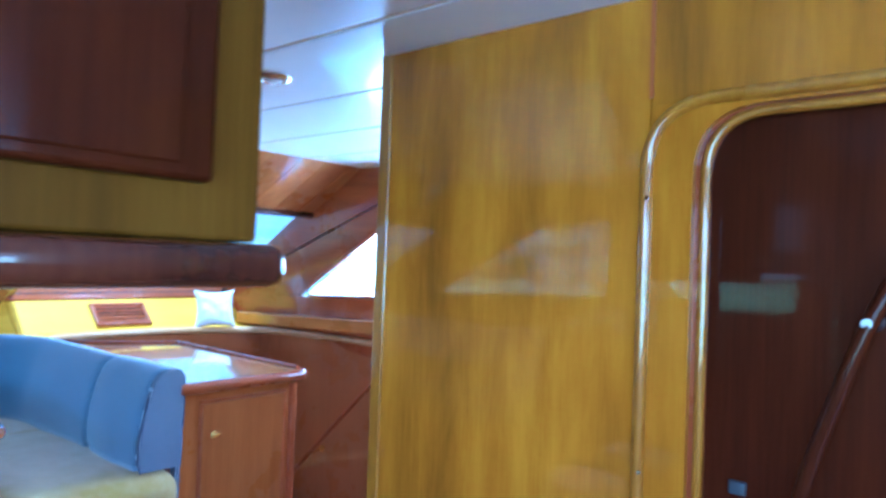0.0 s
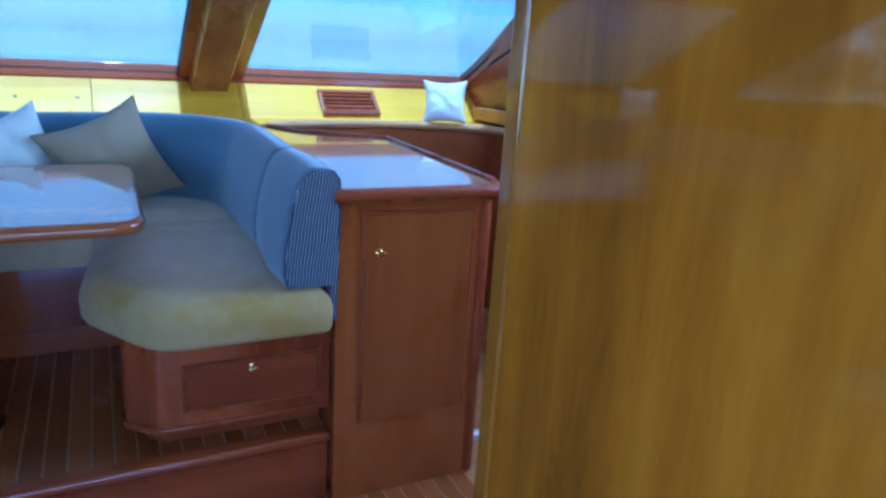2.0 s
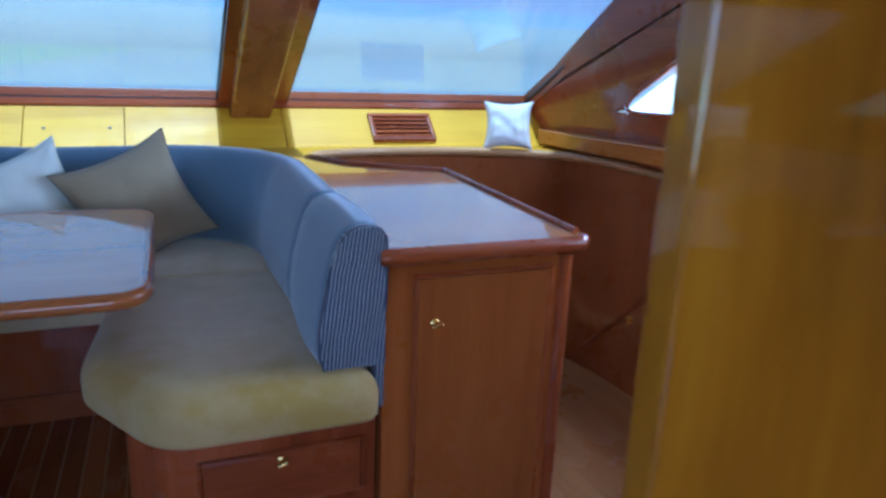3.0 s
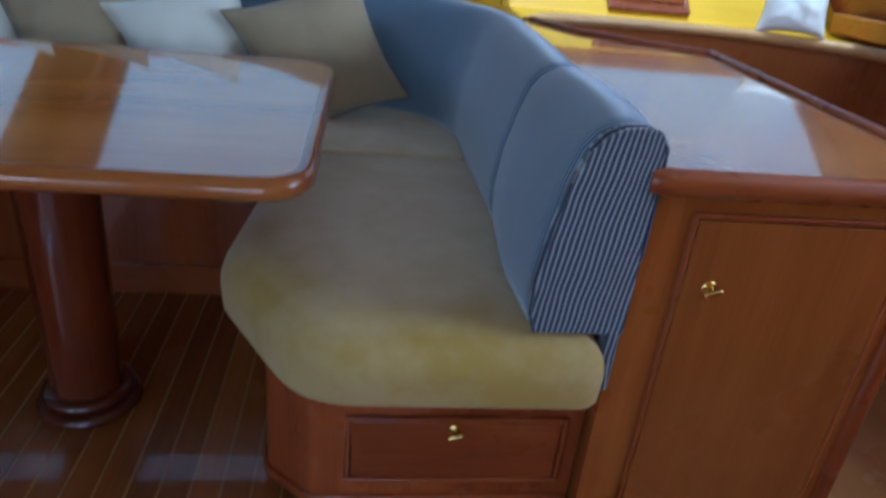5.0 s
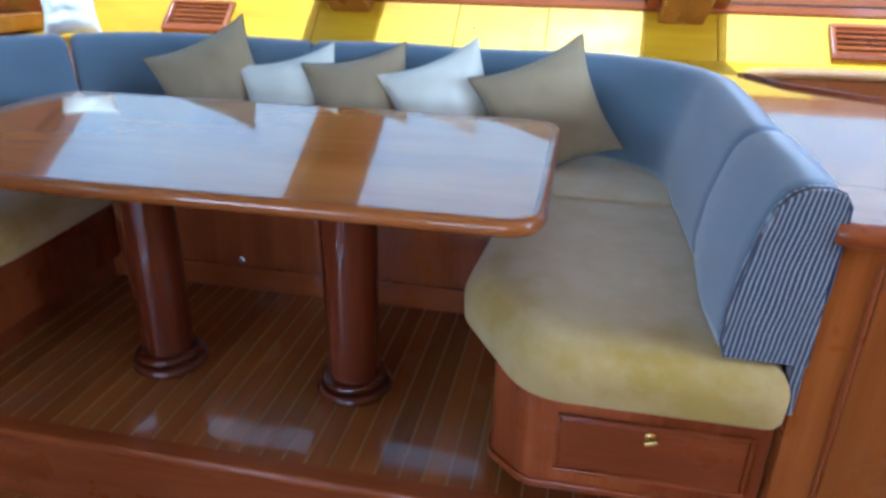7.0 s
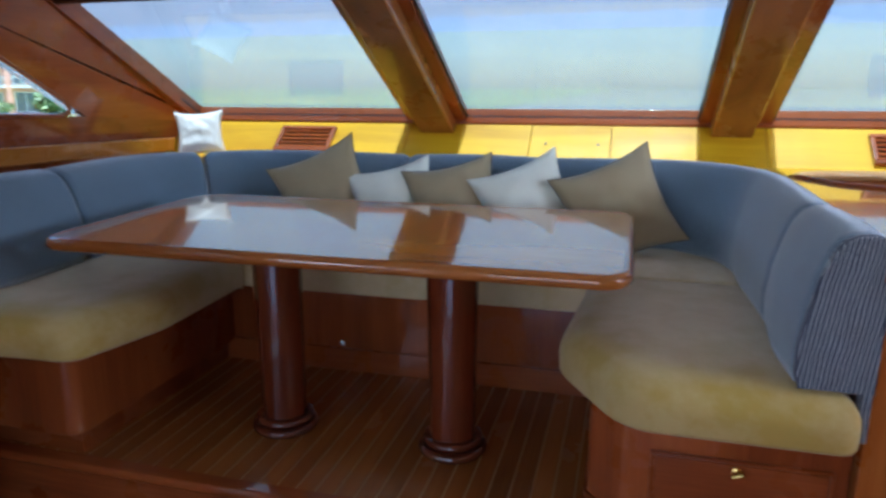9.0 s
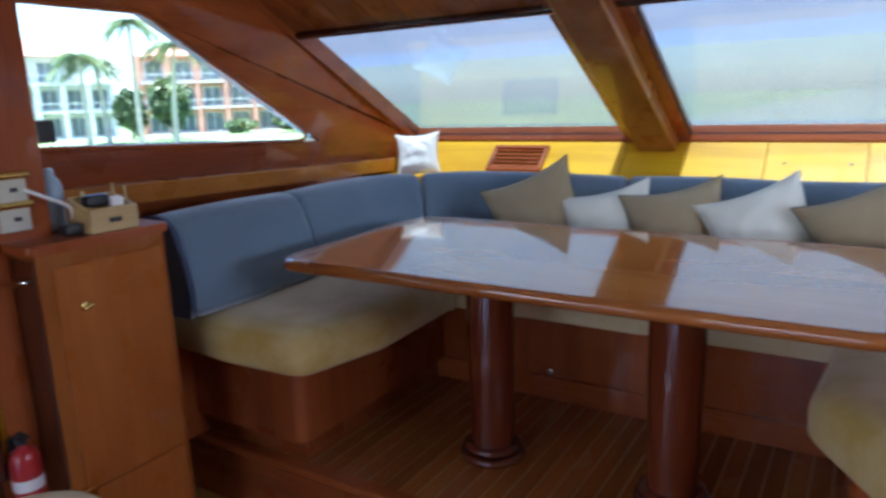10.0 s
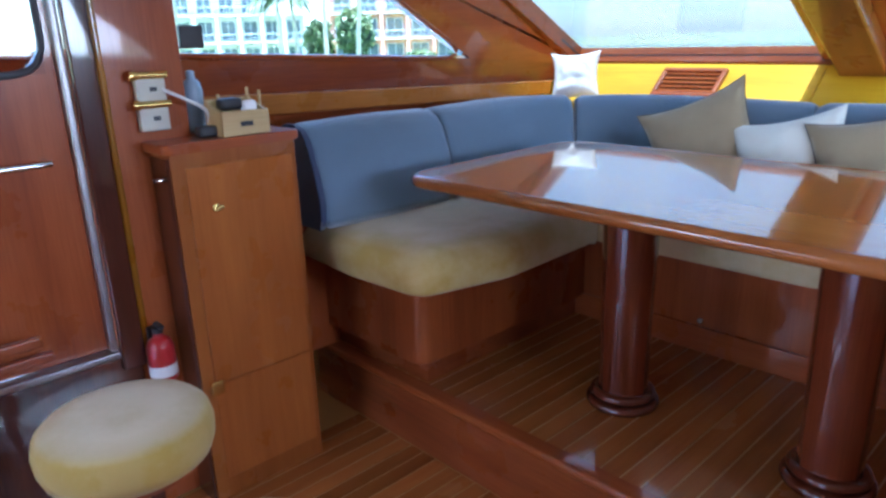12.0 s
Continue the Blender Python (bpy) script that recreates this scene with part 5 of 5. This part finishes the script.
for k, (x, y, z, spin, lean, turn, mat, side, lab) in enumerate((
        (1.645, 5.43, 0.925, 24, 18, 9, M_TAN, 0.43, "tan linen throw pillow standing on one corner"),
        (1.975, 5.425, 0.885, 14, 22, 9, M_CREAM, 0.39, "cream linen throw pillow leaning on the settee back"),
        (2.25, 5.415, 0.90, 13, 22, 9, M_TAN, 0.40, "tan linen throw pillow leaning on the settee back"),
        (2.56, 5.40, 0.915, 22, 22, 8, M_CREAM, 0.39, "cream linen throw pillow leaning on the settee back"),
        (2.92, 5.36, 0.925, 23, 20, 7, M_TAN, 0.42, "large tan linen throw pillow at the settee corner"))):
    pillow(side, 0.125, leaning(x, y, z, spin, lean, turn), mat, "throw_pillow", lab, "throw pillows on the settee", seed=k * 3.7)
pillow(0.25, 0.10, leaning(4.64, 5.84, LEDGE_Z + 0.125, 2, 18, -28), M_SATIN, "satin_pillow", "small white satin pillow in the dash corner", "dash pillows", seed=31, piping=False)
pillow(0.25, 0.10, leaning(0.76, 5.82, LEDGE_Z + 0.125, 3, 18, 28), M_SATIN, "satin_pillow", "small white satin pillow in the dash corner", "dash pillows", seed=37, piping=False)

# ---------------------------------------------------------------- companionway rail and ceiling light
rl = thing("stair_handrail", (4.9, 5.2, 0.3), "slim wooden handrail on brass brackets down the companionway", "handrail")
RA, RB = Vector((4.86, 4.57, 0.86)), Vector((4.82, 5.27, 0.16))
part("rod", tube([RA, RA.lerp(RB, 0.5), RB], 0.012, 10), M_CHERRY_Y, rl)
for f in (0.05, 0.72):
    p = RA.lerp(RB, f)
    b = part("bracket", tube([p + Vector((0.10, 0.02, 0)), p + Vector((0.03, 0.0, 0)), p + Vector((0.0, 0, -0.012))], [0.010, 0.008, 0.014], 10), M_BRASS, rl)
    part("rose", lathe([(0.02, 0.10), (0.024, 0.112)], (p.x, p.y + 0.02, p.z), "x", 14), M_BRASS, b)
for x, y in ((3.36, 3.55), (2.2, 3.55)):
    cl = thing("ceiling_light", (x, y, CEIL - 0.02), "small recessed ceiling downlight with a chrome ring", "ceiling light", "ceiling lights")
    part("ring", lathe([(0.052, CEIL - 0.001), (0.050, CEIL - 0.008), (0.038, CEIL - 0.014), (0.034, CEIL - 0.004)], (x, y, 0), "z", 28), M_CHROME, cl)
    part("lens", lathe([(0.033, CEIL - 0.002), (0.033, CEIL - 0.006), (0.012, CEIL - 0.016), (0.001, CEIL - 0.017)], (x, y, 0), "z", 24), M_WHITE, cl)

# ---------------------------------------------------------------- outside
GROUND = -1.4
M_GRASS = plain("lawn", (0.10, 0.16, 0.05), 0.9, spread=0.35, scale=0.6)
solid("ground", rbox(-900, 900, -900, 900, GROUND - 0.5, GROUND, 0), M_GRASS, "flat green shore and lawns", "ground", kind="structure", at=(0, 0, GROUND))
M_WATER = plain("water", (0.05, 0.10, 0.11), 0.08, spread=0.3, scale=0.8, relief=0.15)
solid("water", rbox(-14, 500, -60, 700, GROUND + 0.01, GROUND + 0.05, 0), M_WATER, "calm marina water round the boat", "water", kind="structure", at=(0, 0, GROUND))
# foredeck and hull top
solid("foredeck", prism([(y, z) for y, z in [(6.45, 0.95), (9.5, 0.80), (13.5, 0.70), (13.5, 0.3), (6.45, 0.3)]], 0.3, 5.1, "x", 0.02, 2), plain("weathered_teak", (0.30, 0.235, 0.17), 0.8, spread=0.2, scale=3.0), "weathered teak foredeck ahead of the windscreen", "deck", kind="structure")
solid("side_deck", rbox(-0.5, 0.30, -3.2, 6.4, 0.30, 0.40, 0.01, 1), M_GELCOAT, "white side deck outside the door", "deck", kind="structure")
solid("deckhouse_roof", rbox(-0.1, 5.5, -3.2, CEILING_EDGE + 0.05, CEIL + 0.07, CEIL + 0.14, 0.01, 1), M_GELCOAT, "white deckhouse roof", "roof", kind="structure")

M_WALLW = plain("white_render", (0.58, 0.58, 0.56), 0.8, scale=2.0)
M_PINK = plain("pink_render", (0.56, 0.27, 0.20), 0.8, scale=2.0)
M_ROOF = plain("clay_roof", (0.42, 0.17, 0.12), 0.8, scale=3.0, spread=0.25)
M_PANE = plain("dark_pane", (0.10, 0.14, 0.16), 0.15)


def apartment(at, turn, width, floors, bays, wall, roof, label, top_inset=0.0, deep=9.0, storey=2.9):
    """A block of flats with a porch of columns, balconies, windows and a hipped roof; its front looks along local +x."""
    m = pose(*at, 0, 0, turn)
    h = floors * storey
    ap = thing("apartment_building", at, label, "building")
    y0, y1 = -width / 2, width / 2
    yt = y1 - top_inset

    def put(name, bm, mat, parent=None, lab=""):
        return part(name, moved(bm, m), mat, parent or ap, lab, smooth=0)
    low = floors - 1 if top_inset else floors
    put("wall", rbox(-deep, 0, y0, y1, 0, low * storey, 0), wall)
    if top_inset:
        put("wall", rbox(-deep, -0.6, y0, yt, low * storey + 0.121, h, 0), wall)
    step = width / bays
    for f in range(floors):
        upper = top_inset and f == low
        put("balcony", rbox(0, 1.7, y0, y1, f * storey - 0.12, f * storey + 0.12, 0), M_WALLW)
        if f:
            rail = put("railing", rbox(1.62, 1.68, y0, y1, f * storey + 0.85, f * storey + 0.95, 0), M_WALLW)
            for b in range(bays * 4):
                yb = y0 + step * (b + 0.5) / 4
                put("baluster", rbox(1.63, 1.67, yb - 0.03, yb + 0.03, f * storey + 0.121, f * storey + 0.849, 0), M_WALLW, rail)
        for b in range(bays):
            y = y0 + step * (b + 0.5)
            if upper and y + step * 0.4 > yt:
                continue
            xf = -0.6 if upper else 0.0
            w = put("window", rbox(xf, xf + 0.05, y - step * 0.33, y + step * 0.33, f * storey + 0.25, f * storey + 2.35, 0), M_WALLW)
            put("pane", rbox(xf + 0.051, xf + 0.07, y - step * 0.29, y - 0.05, f * storey + 0.35, f * storey + 2.25, 0), M_PANE, w)
            put("pane", rbox(xf + 0.051, xf + 0.07, y + 0.05, y + step * 0.29, f * storey + 0.35, f * storey + 2.25, 0), M_PANE, w)
    for b in range(bays + 1):
        y = y0 + step * b
        put("column", rbox(1.42, 1.78, y - 0.2, y + 0.2, 0, low * storey, 0), M_WALLW if top_inset else wall)
    rf = bmesh.new()
    c = [rf.verts.new(p) for p in ((-deep - 0.6, y0 - 0.8, h), (1.2, y0 - 0.8, h), (1.2, yt + 0.8, h), (-deep - 0.6, yt + 0.8, h))]
    r0, r1 = rf.verts.new((-deep / 2, y0 + deep / 2, h + 2.2)), rf.verts.new((-deep / 2, yt - deep / 2, h + 2.2))
    for f in ((c[0], c[1], r0), (c[1], c[2], r1, r0), (c[2], c[3], r1), (c[3], c[0], r0, r1), c[::-1]):
        rf.faces.new(f)
    put("roof", rf, roof)
    return ap


M_TRUNK = plain("palm_trunk", (0.40, 0.36, 0.30), 0.9, scale=6.0, spread=0.2)
M_FROND = leafy("palm_frond", (0.035, 0.065, 0.025), (0.10, 0.16, 0.055))


def palm(x, y, height, seed):
    rnd = random.Random(seed)
    p = thing("palm_tree", (x, y, GROUND), "tall palm with a pale trunk and ragged fronds", "tree", "palms on the shore")
    lx, ly = rnd.uniform(-0.5, 0.5), rnd.uniform(-0.5, 0.5)
    stem = [(x + lx * t * t, y + ly * t * t, GROUND + height * t) for t in [k / 8 for k in range(9)]]
    part("trunk", tube(stem, [0.24 - 0.10 * k / 8 for k in range(9)], 10), M_TRUNK, p)
    tip = Vector(stem[-1])
    bm = bmesh.new()
    for k in range(34):
        a = 2 * math.pi * k / 34 + rnd.uniform(-0.15, 0.15)
        rise = rnd.uniform(-0.5, 1.0)
        length = rnd.uniform(2.0, 2.9)
        d = Vector((math.cos(a), math.sin(a), 0))
        prev = tip
        for s in range(1, 8):
            t = s / 7
            q = tip + d * length * t + Vector((0, 0, rise * t - 1.9 * t * t))
            side = d.cross(Vector((0, 0, 1)))
            for sg in (-1, 1):
                for half in (0, 0.5):
                    o = prev.lerp(q, half)
                    leaf = o + side * sg * (0.55 * (1 - 0.6 * t)) + d * 0.25 + Vector((0, 0, -0.28 - rnd.random() * 0.2))
                    bm.faces.new([bm.verts.new(o), bm.verts.new(o + d * 0.2 + Vector((0, 0, 0.01))), bm.verts.new(leaf)])
            prev = q
    part("crown", bm, M_FROND, p, smooth=0)


def bush(name, x, y, r, h, seed, label, count=1600):
    rnd = random.Random(seed)
    t = thing(name, (x, y, GROUND), label, "shrub" if h < 3 else "tree")
    part("trunk", tube([(x, y, GROUND), (x + 0.1, y, GROUND + h * 0.35), (x, y + 0.1, GROUND + h * 0.7)], [0.14, 0.1, 0.05], 8), M_TRUNK, t)
    bm = bmesh.new()
    for k in range(count):
        while True:
            v = Vector((rnd.uniform(-1, 1), rnd.uniform(-1, 1), rnd.uniform(-1, 1)))
            if v.length < 1:
                break
        v *= 0.85 + 0.35 * noise.noise(v * 2 + Vector((seed, 0, 0)))
        c = Vector((x + v.x * r, y + v.y * r, GROUND + h * 0.55 + v.z * h * 0.45))
        a, b = Vector((rnd.gauss(0, 1), rnd.gauss(0, 1), rnd.gauss(0, 1))).normalized(), Vector((rnd.gauss(0, 1), rnd.gauss(0, 1), rnd.gauss(0, 1))).normalized()
        s = 0.26 + 0.2 * rnd.random()
        bm.faces.new([bm.verts.new(c - a * s), bm.verts.new(c + b * s * 0.6), bm.verts.new(c + a * s), bm.verts.new(c - b * s * 0.6)])
    part("crown", bm, M_FROND, t, smooth=0)


def afar(angle, dist):
    return 2.9 + dist * math.cos(radians(angle)), 3.0 + dist * math.sin(radians(angle))


bx, by = afar(153.8, 85)
apartment((bx, by, GROUND), 153.8 - 180, 19.4, 3, 8, M_WALLW, M_ROOF, "white waterside apartment house with columned porches", top_inset=3.2)
bx, by = afar(140.2, 86)
apartment((bx, by, GROUND), 140.2 - 180, 15.2, 3, 5, M_PINK, M_ROOF, "pink waterside apartment house with balconies")
for ang, dist, hh, sd in ((145.7, 65, 10.3, 1), (143.2, 64, 8.3, 2), (149.2, 66, 7.6, 3), (147.9, 68, 7.5, 4), (156.8, 66, 8.6, 5)):
    px, py = afar(ang, dist)
    palm(px, py, hh, sd)
for nm, ang, dist, r, h, sd, lab in (("tree", 143.4, 72, 2.1, 6.2, 11, "dense dark green tree between the houses"), ("tree", 146.2, 76, 1.6, 5.2, 12, "dense green tree between the houses"), ("shrub", 134.3, 76, 2.4, 2.6, 13, "clipped green shrub on the shore"), ("shrub", 132.0, 76, 2.8, 2.9, 14, "clipped green shrub on the shore"), ("shrub", 138.4, 80, 1.8, 1.5, 15, "low green shrub on the shore")):
    px, py = afar(ang, dist)
    bush(nm, px, py, r, h, sd, lab)

# ---------------------------------------------------------------- planks of the sole and of the platform
PITCH, GAP = 0.0635, 0.006


def plank_mesh(name, length, thick):
    bm = rbox(0, PITCH - GAP, 0, length, -thick, 0, 0)
    return to_mesh(name, bm, M_TEAK, 0)


pm = plank_mesh("platform_plank", 5.19 - (NOSE_Y + 0.047), 0.005)
k = 0
while 0.70 + k * PITCH < 3.44:
    ob = new("plank", pm)
    ob.parent = PLAT
    ob.location = Vector((0.70 + k * PITCH, NOSE_Y + 0.047, DECK)) - Vector(PLAT.location)
    k += 1
FLOOR_OB = bpy.data.objects["floor"]
fm = plank_mesh("sole_plank", NOSE_Y + 0.003 - 1.2, 0.004)
k = 0
while 0.89 + k * PITCH < 4.0:
    ob = new("plank", fm)
    ob.parent = FLOOR_OB
    ob.location = Vector((0.89 + k * PITCH, 1.2, FLOOR)) - Vector(FLOOR_OB.location)
    k += 1
rest = []
for i in range(52):
    rest.append(rbox(0.89 + i * PITCH, 0.89 + i * PITCH + PITCH - GAP, -3.0, 1.195, FLOOR - 0.004, FLOOR, 0))
rb_ = part("planks", join(*rest), M_TEAK, FLOOR_OB, smooth=0)
tagged(rb_, kind="stuff")
